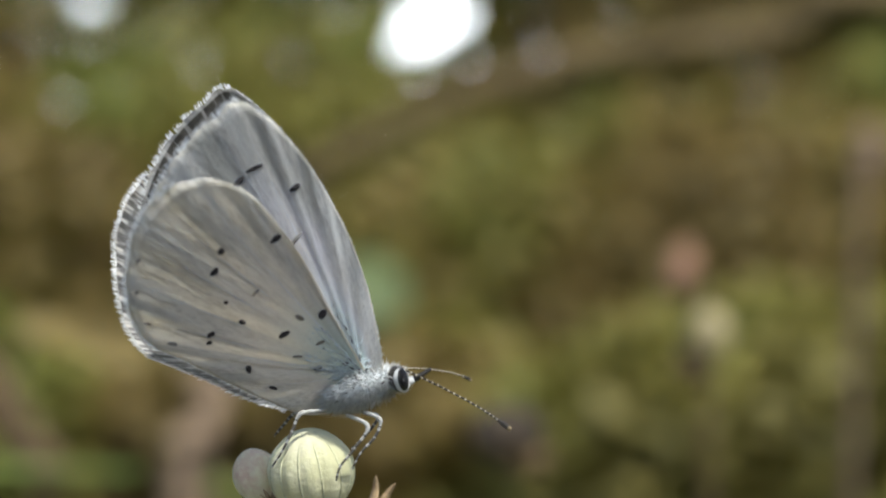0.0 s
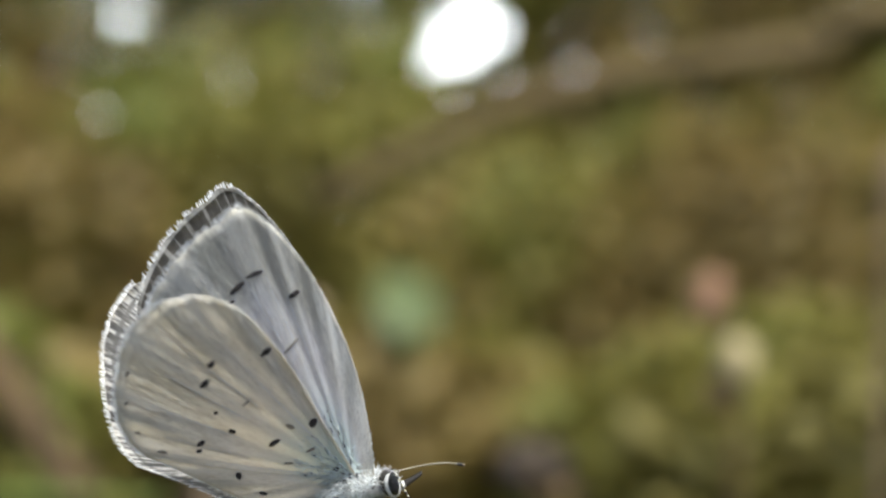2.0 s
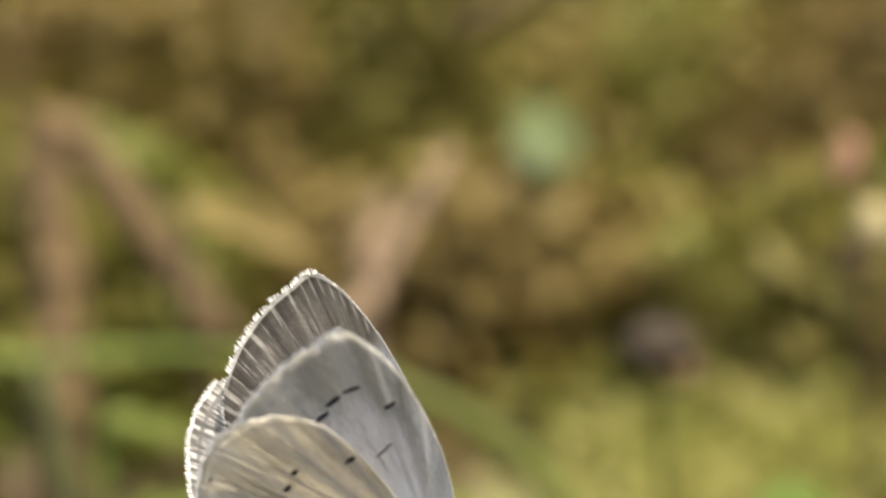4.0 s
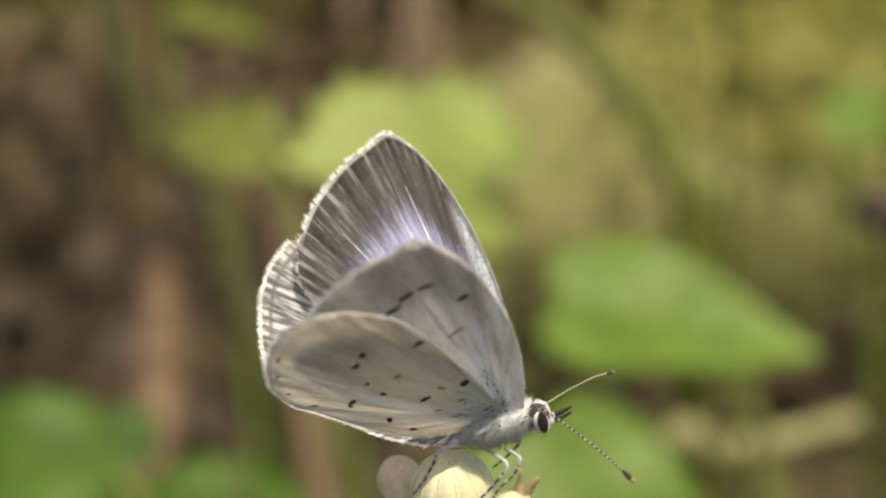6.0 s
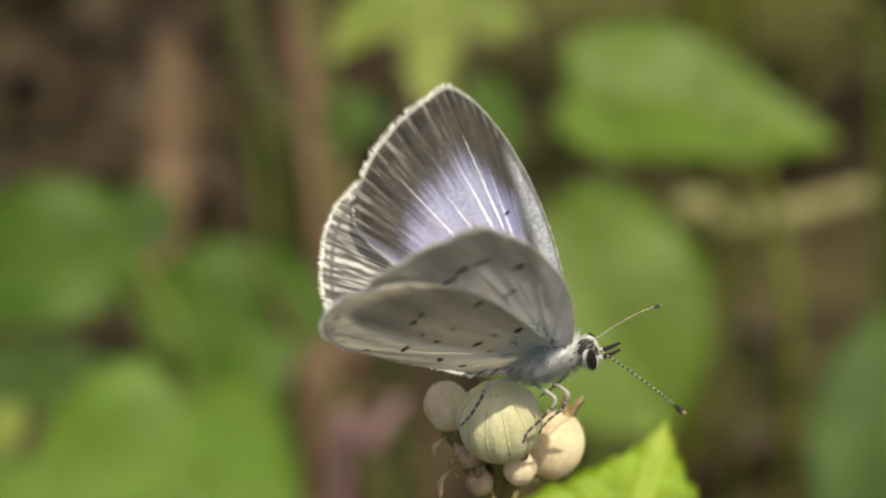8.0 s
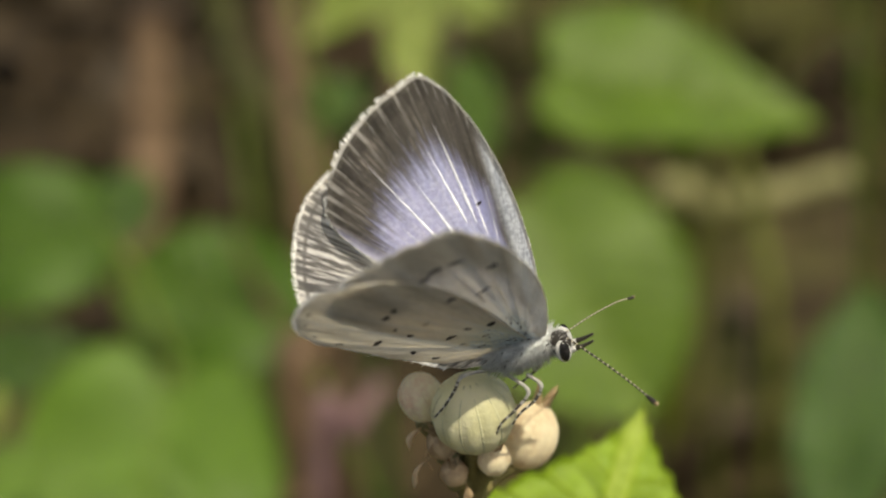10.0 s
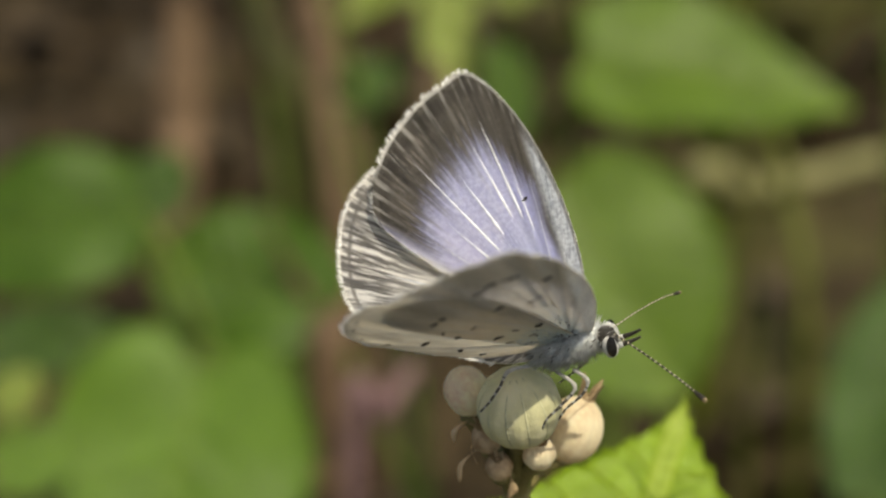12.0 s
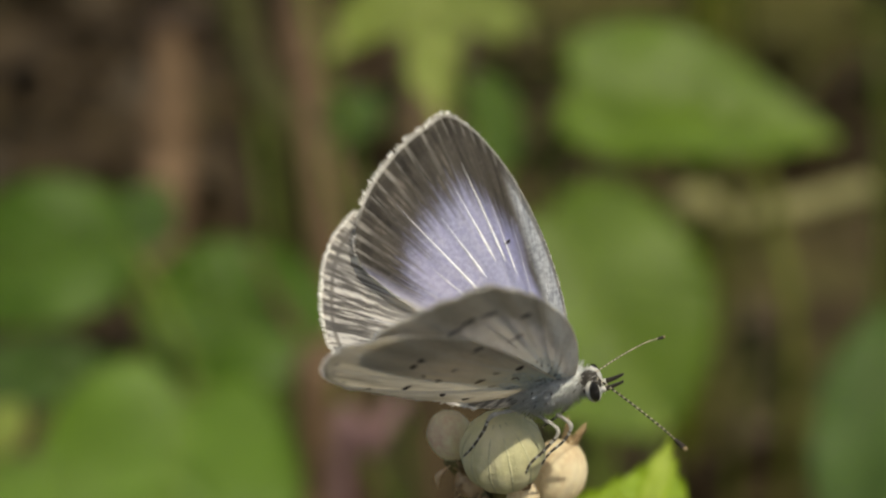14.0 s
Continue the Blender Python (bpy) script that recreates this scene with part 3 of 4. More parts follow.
# ---------------------------------------------------------------- plants behind the butterfly
def leaf_blade(length, width, cordate=0.2, tip=0.15, teeth=0, tooth=0.03, lobes=0.0, curl=0.12, taper=0.0, seed=1):
    """A blade in the xy-plane along +x with its foot near the origin, bulged and folded along the rib; closed, with thickness."""
    rl = random.Random(seed)
    n, rings = 120, 9
    verts, faces, uvs = [], [], []
    phase = rl.uniform(0, 6)
    for layer in (0.0, -0.012):
        for i in range(n):
            a = 2 * math.pi * i / n
            d = min(a, 2 * math.pi - a)
            r = 1 + tip * max(0, math.cos(a)) ** 14 - cordate * math.exp(-((math.pi - d) / 0.3) ** 2)
            r *= 1 + lobes * (math.cos(7 * a) - 1) * 0.5 * max(0.0, min(1.0, 2.3 - d))
            if teeth:
                r *= 1 + tooth * (1 - 2 * ((a * teeth / 6.2832) % 1))
            r *= 1 + 0.02 * math.sin(3 * a + phase)
            for k in range(rings):
                s = r * (k + 0.02) / (rings - 1 + 0.02)
                x, y = 0.5 * s * math.cos(a), 0.5 * s * math.sin(a)
                y *= 1 - taper * (x + 0.5)
                z = 0.22 * abs(y) - curl * (x + 0.5) ** 2 - 0.25 * y * y + 0.02 * math.sin(x * 9 + phase) * abs(y) * 4 + 0.006 * math.cos((x - 0.8 * abs(y)) * 44)
                verts.append(((x + 0.5) * length, y * width, (z + layer) * length))
                uvs.append((x + 0.5, y + 0.5))
    half = n * rings
    for layer in (0, 1):
        for i in range(n):
            b = (i + 1) % n
            for k in range(rings - 1):
                q = [layer * half + i * rings + k, layer * half + b * rings + k, layer * half + b * rings + k + 1, layer * half + i * rings + k + 1]
                faces.append(tuple(reversed(q)) if layer == 0 else tuple(q))
    for i in range(n):
        b = (i + 1) % n
        a0, b0 = i * rings + rings - 1, b * rings + rings - 1
        faces.append((a0, b0, b0 + half, a0 + half))
    return verts, faces, uvs


def plant(name, label, centre, length, width, roll, normal, mat, stalk=None, foot=None, **shape):
    """One leaf on its stalk from the ground; roll: degrees of the tip's way, from the right hand, upwards."""
    centre, n = Vector(centre), Vector(normal).normalized()
    right = Vector((1, 0, 0))
    right = (right - n * right.dot(n)).normalized()
    up = n.cross(right)
    way = right * math.cos(radians(roll)) + up * math.sin(radians(roll))
    m = Matrix((way, n.cross(way), n)).transposed().to_4x4()
    base = centre - way * length * 0.5
    foot = Vector(foot) if foot else Vector((base.x + 0.02, base.y + 0.03, -0.02))
    ob = thing(name, label, "plant", Matrix.Translation(foot), "leafy plants")
    verts, faces, uvs = leaf_blade(length, width, **shape)
    blade_part = part("leaf", mesh_of("leaf", verts, faces, mat, None, uvs), ob, "", Matrix.Translation(base - foot) @ m)
    curl = shape.get("curl", 0.12)
    taper = shape.get("taper", 0.0)
    over = lambda s, y: Vector((s * length, y * width * (1 - taper * s), (0.22 * abs(y) - curl * s * s - 0.25 * y * y + 0.006) * length))
    part("midrib", tube([over(s, 0) for s in (0.04, 0.25, 0.5, 0.75, 0.95)], lambda s: length * (0.011 - 0.008 * s), 14, 6, mat), blade_part)
    for k in range(4):
        s = 0.22 + 0.16 * k
        for side in (-1, 1):
            part("side_rib", tube([over(s, 0), over(s + 0.07, side * 0.13), over(s + 0.12, side * 0.27)], lambda q: length * (0.0045 - 0.003 * q), 6, 5, mat), blade_part)
    rise = base - foot
    part("stem", tube([(0, 0, 0), Vector((rise.x * 0.3, rise.y * 0.3, rise.z * 0.6)), rise * 0.9 + Vector((0, 0, 0.004)), rise + way * 0.12 * length], lambda s: 0.0016 - 0.0007 * s, 20, 8, stalk or STALK_GREEN), ob)
    return ob


def stick(name, label, points, r0, r1, mat, category="shoot", rough=0.25):
    """A shoot or branch with swollen joints and a short side spur."""
    pts = [Vector(p) for p in points]
    foot = pts[0].copy()
    line = [p - foot for p in pts]
    ob = thing(name, label, category, Matrix.Translation(foot))
    part("shaft", tube(line, lambda s: r0 + (r1 - r0) * s, 30, 10, mat, rough=rough), ob)
    rs = random.Random(int(r0 * 1e5) + len(pts))
    curve = spline(line, 30)
    for k in (9, 16, 23):
        r = r0 + (r1 - r0) * k / 30
        part("joint", blob((r * 1.25, r * 1.25, r * 1.1), mat, 10, 6), ob, "", Matrix.Translation(curve[k]))
    a = curve[19]
    out = Vector((rs.uniform(-1, 1), rs.uniform(-0.5, 0.5), 0.8)).normalized() * r0 * 5
    part("spur", tube([a, a + out * 0.6, a + out + Vector((0, 0, r0))], lambda s: r1 * 0.45 * (1 - 0.7 * s), 6, 6, mat), ob)
    return ob


FACE = (0, -0.72, 0.69)
plant("leafy_plant", "fresh green round leaf on a thin stalk", (0.0009, 0.2322, 0.1806), 0.044, 0.042, -60, FACE, LEAF_FRESH, seed=2)
plant("leafy_plant", "broad fresh green leaf tilted to the light", (0.0152, 0.2584, 0.2080), 0.049, 0.040, -4, (0.05, -0.5, 0.86), LEAF_FRESH, seed=3, tip=0.16, cordate=0.2, taper=0.55)
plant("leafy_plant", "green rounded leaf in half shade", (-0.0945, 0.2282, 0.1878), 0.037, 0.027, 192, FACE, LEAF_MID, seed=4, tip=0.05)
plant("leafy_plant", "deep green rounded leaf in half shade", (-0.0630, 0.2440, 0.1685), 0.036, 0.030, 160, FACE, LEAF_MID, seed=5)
plant("leafy_plant", "light green heart-shaped leaf", (-0.0675, 0.1965, 0.1640), 0.043, 0.045, -100, FACE, LEAF_LIGHT, seed=6, cordate=0.4, tip=0.1)
plant("lobed_plant", "yellow-green lobed and toothed leaf hanging down", (-0.0288, 0.2446, 0.2368), 0.041, 0.042, -84, (0.05, -0.8, 0.6), LEAF_YELLOW, seed=7, lobes=0.42, teeth=21, tooth=0.13, cordate=0.2)
plant("lobed_plant", "small yellow-green lobed leaf behind a larger one", (-0.0679, 0.2900, 0.2298), 0.024, 0.020, 160, (0, -0.6, 0.8), LEAF_OLIVE, seed=11, lobes=0.3, teeth=20, tooth=0.06)
plant("leafy_plant", "small yellow-green leaf at the edge of a clump", (-0.0922, 0.1893, 0.1767), 0.009, 0.008, 60, FACE, LEAF_YELLOW, seed=8)
plant("leafy_plant", "yellow-green leaf low beside a clump", (-0.0900, 0.1848, 0.1675), 0.014, 0.012, 20, FACE, LEAF_LIGHT, seed=18)
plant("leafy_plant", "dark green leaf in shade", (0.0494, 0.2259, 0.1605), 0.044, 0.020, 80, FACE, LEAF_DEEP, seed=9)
plant("leafy_plant", "deep green leaf behind the hanging lobed leaf", (-0.0196, 0.2812, 0.1918), 0.022, 0.012, 100, FACE, LEAF_MID, seed=12)
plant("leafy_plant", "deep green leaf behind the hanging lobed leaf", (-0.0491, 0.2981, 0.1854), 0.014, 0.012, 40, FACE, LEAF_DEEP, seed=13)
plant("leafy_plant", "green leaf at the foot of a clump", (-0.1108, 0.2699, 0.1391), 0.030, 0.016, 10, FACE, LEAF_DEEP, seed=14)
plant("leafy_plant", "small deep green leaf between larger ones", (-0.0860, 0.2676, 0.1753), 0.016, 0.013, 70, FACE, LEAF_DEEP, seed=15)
plant("toothed_plant", "lime-green toothed leaf close beside the buds", (0.0022, 0.0171, 0.2753), 0.019, 0.034, 74, (0.1, -0.75, 0.65), LEAF_LIME, seed=10, teeth=30, tooth=0.06, tip=0.12, taper=0.88, curl=0.05, cordate=0.1, foot=(0.03, 0.045, -0.02))
plant("leafy_plant", "grey-green pointed leaf among stems", (0.0083, 1.4499, 0.2400), 0.075, 0.05, 100, FACE, LEAF_GREY, seed=16)
plant("leafy_plant", "deep green leaf low among grass", (0.0643, 0.3951, 0.2080), 0.02, 0.018, 80, FACE, LEAF_FRESH, seed=17)
plant("curled_plant", "arched yellow-green leaf on a thin stalk", (-0.0902, 0.3904, 0.2320), 0.024, 0.010, 20, (0, -0.5, 0.87), LEAF_OLIVE, seed=19, curl=0.6)
plant("dry_plant", "dry ochre leaf still on its stalk", (-0.0833, 0.4979, 0.2682), 0.040, 0.010, -20, (0, -0.8, 0.6), LEAF_DRY, STALK_PALE, seed=21)


def rooted(points):
    """The points with a foot in the ground before them."""
    a, b = Vector(points[0]), Vector(points[1])
    return [Vector((a.x + 0.25 * (a.x - b.x), a.y + 0.02, -0.03)), *points]


stick("dry_cane", "pale brown dry upright stem among leaves", rooted([(-0.1011, 0.3439, 0.1062), (-0.1014, 0.3652, 0.1486), (-0.1019, 0.3755, 0.1738), (-0.1003, 0.3664, 0.1545)]), 0.0075, 0.005, STALK_PALE)
stick("dry_cane", "brown dry upright stem among leaves", rooted([(-0.0713, 0.4368, 0.0633), (-0.0798, 0.4625, 0.1156), (-0.0878, 0.4810, 0.1534)]), 0.007, 0.006, STALK_PALE)
stick("olive_cane", "dark olive leaning stem among leaves", rooted([(-0.0693, 0.3442, 0.1475), (-0.0779, 0.3531, 0.1689), (-0.0865, 0.3642, 0.1950), (-0.1004, 0.3622, 0.2089), (-0.1117, 0.3716, 0.2465)]), 0.0045, 0.0035, STALK_DARK)
stick("arching_cane", "dark green arching stem in pale grass", rooted([(0.0270, 0.4328, 0.1565), (0.0198, 0.4384, 0.1826), (0.0061, 0.4424, 0.2044), (-0.0136, 0.4446, 0.2203), (-0.0421, 0.4454, 0.2334)]), 0.0042, 0.0035, STALK_OLIVE)
stick("green_shoot", "green upright stem beside a round leaf", rooted([(0.0444, 0.3060, 0.1197), (0.0395, 0.3221, 0.1524), (0.0339, 0.3310, 0.1710)]), 0.002, 0.0015, STALK_OLIVE)
stick("green_shoot", "green upright stem in grass", rooted([(0.0320, 0.4342, 0.1591), (0.0255, 0.4410, 0.1755), (0.0203, 0.4491, 0.1945)]), 0.0045, 0.003, STALK_OLIVE)
stick("dry_straw", "pale dry straw lying across the clump", rooted([(0.0211, 0.3639, 0.1268), (0.0331, 0.3670, 0.1311), (0.0478, 0.3697, 0.1341), (0.0666, 0.3733, 0.1383)]), 0.003, 0.0032, STRAW)
stick("purple_shoot", "purplish thin stem behind the buds", rooted([(-0.0394, 0.1968, 0.1612), (-0.0350, 0.2009, 0.1686), (-0.0298, 0.2050, 0.1760)]), 0.0018, 0.0014, STALK_PURPLE)
stick("dry_cane", "tan dry stem low beside a heart-shaped leaf", rooted([(-0.0490, 0.2350, 0.1450), (-0.0480, 0.2430, 0.1600), (-0.0490, 0.2490, 0.1680)]), 0.0045, 0.0030, STALK_PALE)
stick("grass_straw", "long green grass blade lying level", rooted([(-0.1938, 0.4828, 0.2243), (-0.1453, 0.4877, 0.2290), (-0.1048, 0.4915, 0.2314), (-0.0658, 0.4942, 0.2298)]), 0.002, 0.0008, STALK_GREEN)
stick("dry_twig", "pinkish-brown dry twig standing in grass", rooted([(-0.0664, 0.6410, 0.2034), (-0.0584, 0.6447, 0.2214), (-0.0485, 0.6491, 0.2434), (-0.0286, 0.6566, 0.2795)]), 0.0050, 0.0035, TWIG_PINK)
stick("dry_twig", "pinkish-brown dry twig standing in grass", rooted([(-0.0593, 0.6545, 0.2200), (-0.0544, 0.6595, 0.2464), (-0.0546, 0.6627, 0.2646)]), 0.0045, 0.003, TWIG_PINK)
stick("young_tree", "dark brown young trunk in the undergrowth", rooted([(-0.2247, 0.8721, 0.1240), (-0.2254, 0.8843, 0.1934), (-0.2276, 0.8983, 0.2735), (-0.1464, 0.9017, 0.1685)]), 0.014, 0.011, STALK_BROWN, "trunk")
stick("fallen_branch", "brown bare branch leaning through the thicket", [(1.3, 1.6, -0.05), (1.1, 1.62, 0.35), (0.4336, 1.4948, 0.4589), (0.3252, 1.4968, 0.4350), (0.1734, 1.4998, 0.4133), (0.0520, 1.5017, 0.3743), (-0.0608, 1.5031, 0.3157)], 0.016, 0.010, STALK_BARK, "branch")
for centre, size in (((0.0276, 0.3209, 0.2605), 0.0074), ((0.0605, 0.3140, 0.2106), 0.0062)):
    c = Vector(centre)
    head = stick("withered_flower", "dark withered flower head on a thin stalk", [(c.x + 0.01, c.y + 0.01, -0.03), (c.x + 0.006, c.y + 0.006, c.z * 0.5), (c.x, c.y, c.z)], 0.0014, 0.0010, STALK_OLIVE, "flower")
    part("flower_head", blob((size, size * 0.8, size * 0.75), STONE_DARK, 24, 12, lambda a, h: 1 + 0.14 * math.sin(5 * a + 4 * h) + 0.08 * math.sin(11 * a)), head, "dark withered head", Matrix.Translation((-0.01, -0.01, c.z + 0.03)))
    part("calyx", blob((size * 0.7, size * 0.6, size * 0.4), STALK_BROWN, 16, 8, lambda a, h: 1 + 0.2 * math.cos(6 * a)), head, "brown calyx", Matrix.Translation((-0.01 + size * 0.5, -0.01, c.z + 0.03 - size * 0.7)))


def seed_head(label, pink, pale):
    """A drooping pale pod with a pink one above on a thin stalk."""
    a, b = Vector(pink), Vector(pale)
    ob = thing("seed_head", label, "seed head", Matrix.Translation((b.x, b.y + 0.01, -0.03)))
    foot = Vector((b.x, b.y + 0.01, -0.03))
    part("stalk", tube([(0, 0, 0), (b - foot) * 0.6, b - foot + Vector((0, 0.004, 0)), a - foot], lambda s: 0.0011, 20, 7, STALK_BROWN), ob)
    part("pod", blob((0.0052, 0.0052, 0.0069), SEED_PALE, 20, 12, lambda t, h: 1 + 0.08 * math.cos(6 * t)), ob, "pale ribbed pod", Matrix.Translation(b - foot))
    part("pod", blob((0.0040, 0.0040, 0.0081), SEED_PINK, 20, 12, lambda t, h: 1 + 0.08 * math.cos(6 * t)), ob, "pinkish dry pod", Matrix.Translation(a - foot) @ pose(0, 0, 0, 0, 14, 0))
    part("husk", blob((0.0050, 0.0044, 0.0056), STALK_BROWN, 16, 10, lambda t, h: 1 + 0.15 * math.cos(5 * t)), ob, "brown husk", Matrix.Translation(b - foot - Vector((0.004, -0.002, 0.009))))


stick("dry_twig", "pinkish dry twig with a swollen tip", rooted([(0.1425, 0.5000, 0.3015), (0.1457, 0.5000, 0.3146), (0.1481, 0.5000, 0.3261)]), 0.0006, 0.0036, TWIG_PINK)
seed_head("dry seed head with a pale and a pinkish pod", (0.0858, 0.4687, 0.2879), (0.0919, 0.4582, 0.2717))


# ---------------------------------------------------------------- the butterfly
EYE = Vector((0, 0, 0.30))
BODY = Matrix.Translation((-0.0020, 0.00124, 0.30011)) @ pose(0, 0, 0, 0, -18.3, 10.5)
INV = BODY.inverted()
MM = 0.001


def near(x, y, z):
    """A place in the butterfly's space from millimetres beside its near eye."""
    return INV @ (EYE + Vector((x, y, z)) * MM)


butterfly = thing("butterfly", "small blue butterfly with silver-grey black-dotted underwings, perched on a bud", "butterfly", BODY)


def wing_surface(outline, side, camber):
    """The outline, and a function from (v, u) to the place on the sheet: v round the margin from the front edge, u outwards."""
    line = spline([(p, 0, q) for p, q in outline], 90)
    root = Vector((0.15, 0, 0.25))

    def place(v, u, lift=0.0):
        s = min(max(v, 0), 1) * 90
        i = min(int(s), 89)
        b = line[i].lerp(line[i + 1], s - i)
        p = root.lerp(b, u)
        r = (p.x - root.x) / 16
        fold = math.sin(v * 56) * 0.07 * (1 - 0.5 * u) + 0.026 * math.sin(v * 118 + 2 * math.sin(v * 23)) * max(0.0, u - 0.3)
        y = camber * r * r + u * fold
        return Vector((p.x, -side * y - side * lift, p.z)) * MM
    return place


def build_wing(name, label, outline, side, camber, materials, veins, spots=(), bars=(), fringe_gap=(0.0, 1.0)):
    """side: 1 for the near wing (its underside faces the camera's side), -1 for the far one. A sheet with two faces, veins, dots, fringe."""
    place = wing_surface(outline, side, camber)
    nv, nu = 200, 24
    edge = 0.998 if name == "far_forewing" else 0.986
    scallop = 0.010 if "fore" in name else 0.007
    verts, faces, idx, uvs = [], [], [], []
    for lift in (0.025, -0.025):
        for i in range(nv + 1):
            for k in range(nu + 1):
                u = 0.02 + (edge - 0.02) * k / nu
                if k == nu:
                    u += scallop * (abs(math.sin(i / nv * 50)) - 0.7) * min(1.0, i / nv * 3) + 0.002 * math.sin(i * 2.1)
                verts.append(place(i / nv, u, lift))
                uvs.append((i / nv, u))
    w, half = nu + 1, (nv + 1) * (nu + 1)
    for layer in (0, 1):
        for i in range(nv):
            for k in range(nu):
                q = [layer * half + i * w + k, layer * half + (i + 1) * w + k, layer * half + (i + 1) * w + k + 1, layer * half + i * w + k + 1]
                faces.append(tuple(q if (layer == 0) == (side > 0) else reversed(q)))
                idx.append(layer)
    for i in range(nv):
        a, b = i * w + nu, (i + 1) * w + nu
        faces.append((a, b, b + half, a + half))
        idx.append(0)
    wing = part(name, mesh_of(name, verts, faces, materials, idx, uvs), butterfly, label)
    for v, start in veins:
        for lift, end, broad in ((0.03, 0.95, 0.11), (-0.05, 0.80 if "hind" in name else 0.74 + 0.12 * math.sin(v * 61), 0.165)):
            n = 14
            vv, ff = [], []
            for k in range(n + 1):
                s = start + (end - start) * k / n
                drift = v + 0.02 * math.sin(v * 9) * (1 - s)
                width = broad * (1.12 - k / n) * min(1.0, 0.2 + k / 3)
                a, b = place(drift, s, lift * 0.4), place(drift + 0.004, s, lift * 0.4)
                across = (b - a).normalized() * width * MM * 0.5
                top = place(drift, s, lift * 1.35)
                vv += [a - across, top, a + across]
                if k:
                    o = 3 * (k - 1)
                    ff += [(o, o + 1, o + 4, o + 3), (o + 1, o + 2, o + 5, o + 4)]
            part("vein", mesh_of("vein", vv, ff, VEIN if lift > 0 else VEIN_UPPER), wing)
    grid = [(v / 120, u / 40) for v in range(121) for u in range(6, 40)]

    def mark(kind, p, q, long, wide, turn, mat, lift, thick):
        # a small scale patch lying on the sheet
        v, u = min(grid, key=lambda g: (place(*g).x / MM - p) ** 2 + (place(*g).z / MM - q) ** 2)
        y = place(v, u, lift).y
        me = blob((long * MM, thick * MM, wide * MM), mat, 14, 6, lambda a, h: 1 + 0.25 * math.sin(a * 3 + p) + 0.15 * math.sin(a * 5 + q))
        part(kind, me, wing, "", Matrix.Translation((p * MM, y, q * MM)) @ pose(0, 0, 0, 0, -turn, 0))

    for p, q, long, wide, turn in spots:
        mark("spot", p, q, long, wide, turn, SPOT, 0.03, 0.05)
    for p, q, long, wide, turn in bars:
        mark("cell_bar", p, q, long, wide, turn, SPOT if side < 0 else BAR_GREY, -0.03 if side < 0 else 0.03, 0.035)
    # fringe hairs along the outer edge
    rf = random.Random(len(name) + side)
    vv, ff = [], []
    for k in range(700 if "hind" in name else 520):
        v = fringe_gap[0] + (fringe_gap[1] - fringe_gap[0]) * rf.random()
        if side < 0 and "fore" in name and 0.70 < v < 0.84 and rf.random() < 0.75:
            continue
        a, b = place(v, edge - 0.014 + 0.010 * rf.random()), place(v, edge)
        out = (b - place(v, 0.9)).normalized()
        along = (place(v + 0.004, 1) - place(v - 0.004, 1)).normalized()
        out = (out + along * rf.uniform(-0.35, 0.35) + Vector((0, rf.uniform(-0.3, 0.3), 0))).normalized()
        long = rf.uniform(0.10, 0.36) * MM * (0.45 if v < 0.42 and fringe_gap[0] < 0.3 else 1.9 if v > 0.84 and fringe_gap[1] > 0.95 else 1)
        o = len(vv)
        vv += [a - along * 0.035 * MM, a + along * 0.035 * MM, b + out * long * 0.6 + along * 0.03 * MM, b + out * long]
        ff += [(o, o + 1, o + 2), (o, o + 2, o + 3)]
    tagged(part("fringe", mesh_of("fringe", vv, ff, FRINGE), wing), kind="stuff")
    return wing


FORE = [(1.0, -0.9), (1.45, 1.4), (1.75, 4.0), (1.75, 6.8), (1.47, 9.2), (0.98, 11.5), (0.24, 13.5), (-0.45, 14.7), (-1.25, 15.35), (-2.2, 15.05),
        (-3.9, 14.3), (-5.15, 13.4), (-6.15, 12.4), (-6.98, 11.2), (-7.42, 9.8), (-7.35, 8.4), (-5.7, 5.8), (-3.5, 3.1), (-1.2, -0.3)]
HIND = [(0.3, 0.2), (-0.5, 3.4), (-1.2, 6.6), (-2.1, 9.4), (-3.1, 11.5), (-4.3, 12.6), (-5.6, 12.9), (-6.7, 12.6), (-7.9, 11.6), (-8.7, 10.4), (-9.35, 8.6),
        (-9.7, 6.9), (-9.6, 5.5), (-9.2, 4.5), (-8.6, 3.9), (-7.2, 2.6), (-5.6, 1.0), (-4.0, -0.5), (-2.6, -1.4), (-1.0, -1.4)]
HIND_SHORT = HIND[:17] + [(-4.0, -0.2), (-2.6, -0.8), (-1.0, -0.8)]
FORE_VEINS = [(0.16, 0.05), (0.30, 0.05), (0.395, 0.36), (0.455, 0.40), (0.515, 0.42), (0.575, 0.40), (0.64, 0.36), (0.70, 0.32), (0.78, 0.05), (0.87, 0.05)]
HIND_VEINS = [(0.14, 0.05), (0.32, 0.05), (0.40, 0.46), (0.47, 0.48), (0.54, 0.48), (0.60, 0.46), (0.66, 0.05), (0.74, 0.05), (0.83, 0.05)]
FORE_SPOTS = [(-1.32, 11.86, 0.40, 0.11, 4), (-2.27, 11.48, 0.40, 0.15, 26), (0.04, 10.25, 0.27, 0.14, 12), (-3.11, 10.72, 0.46, 0.13, 24)]
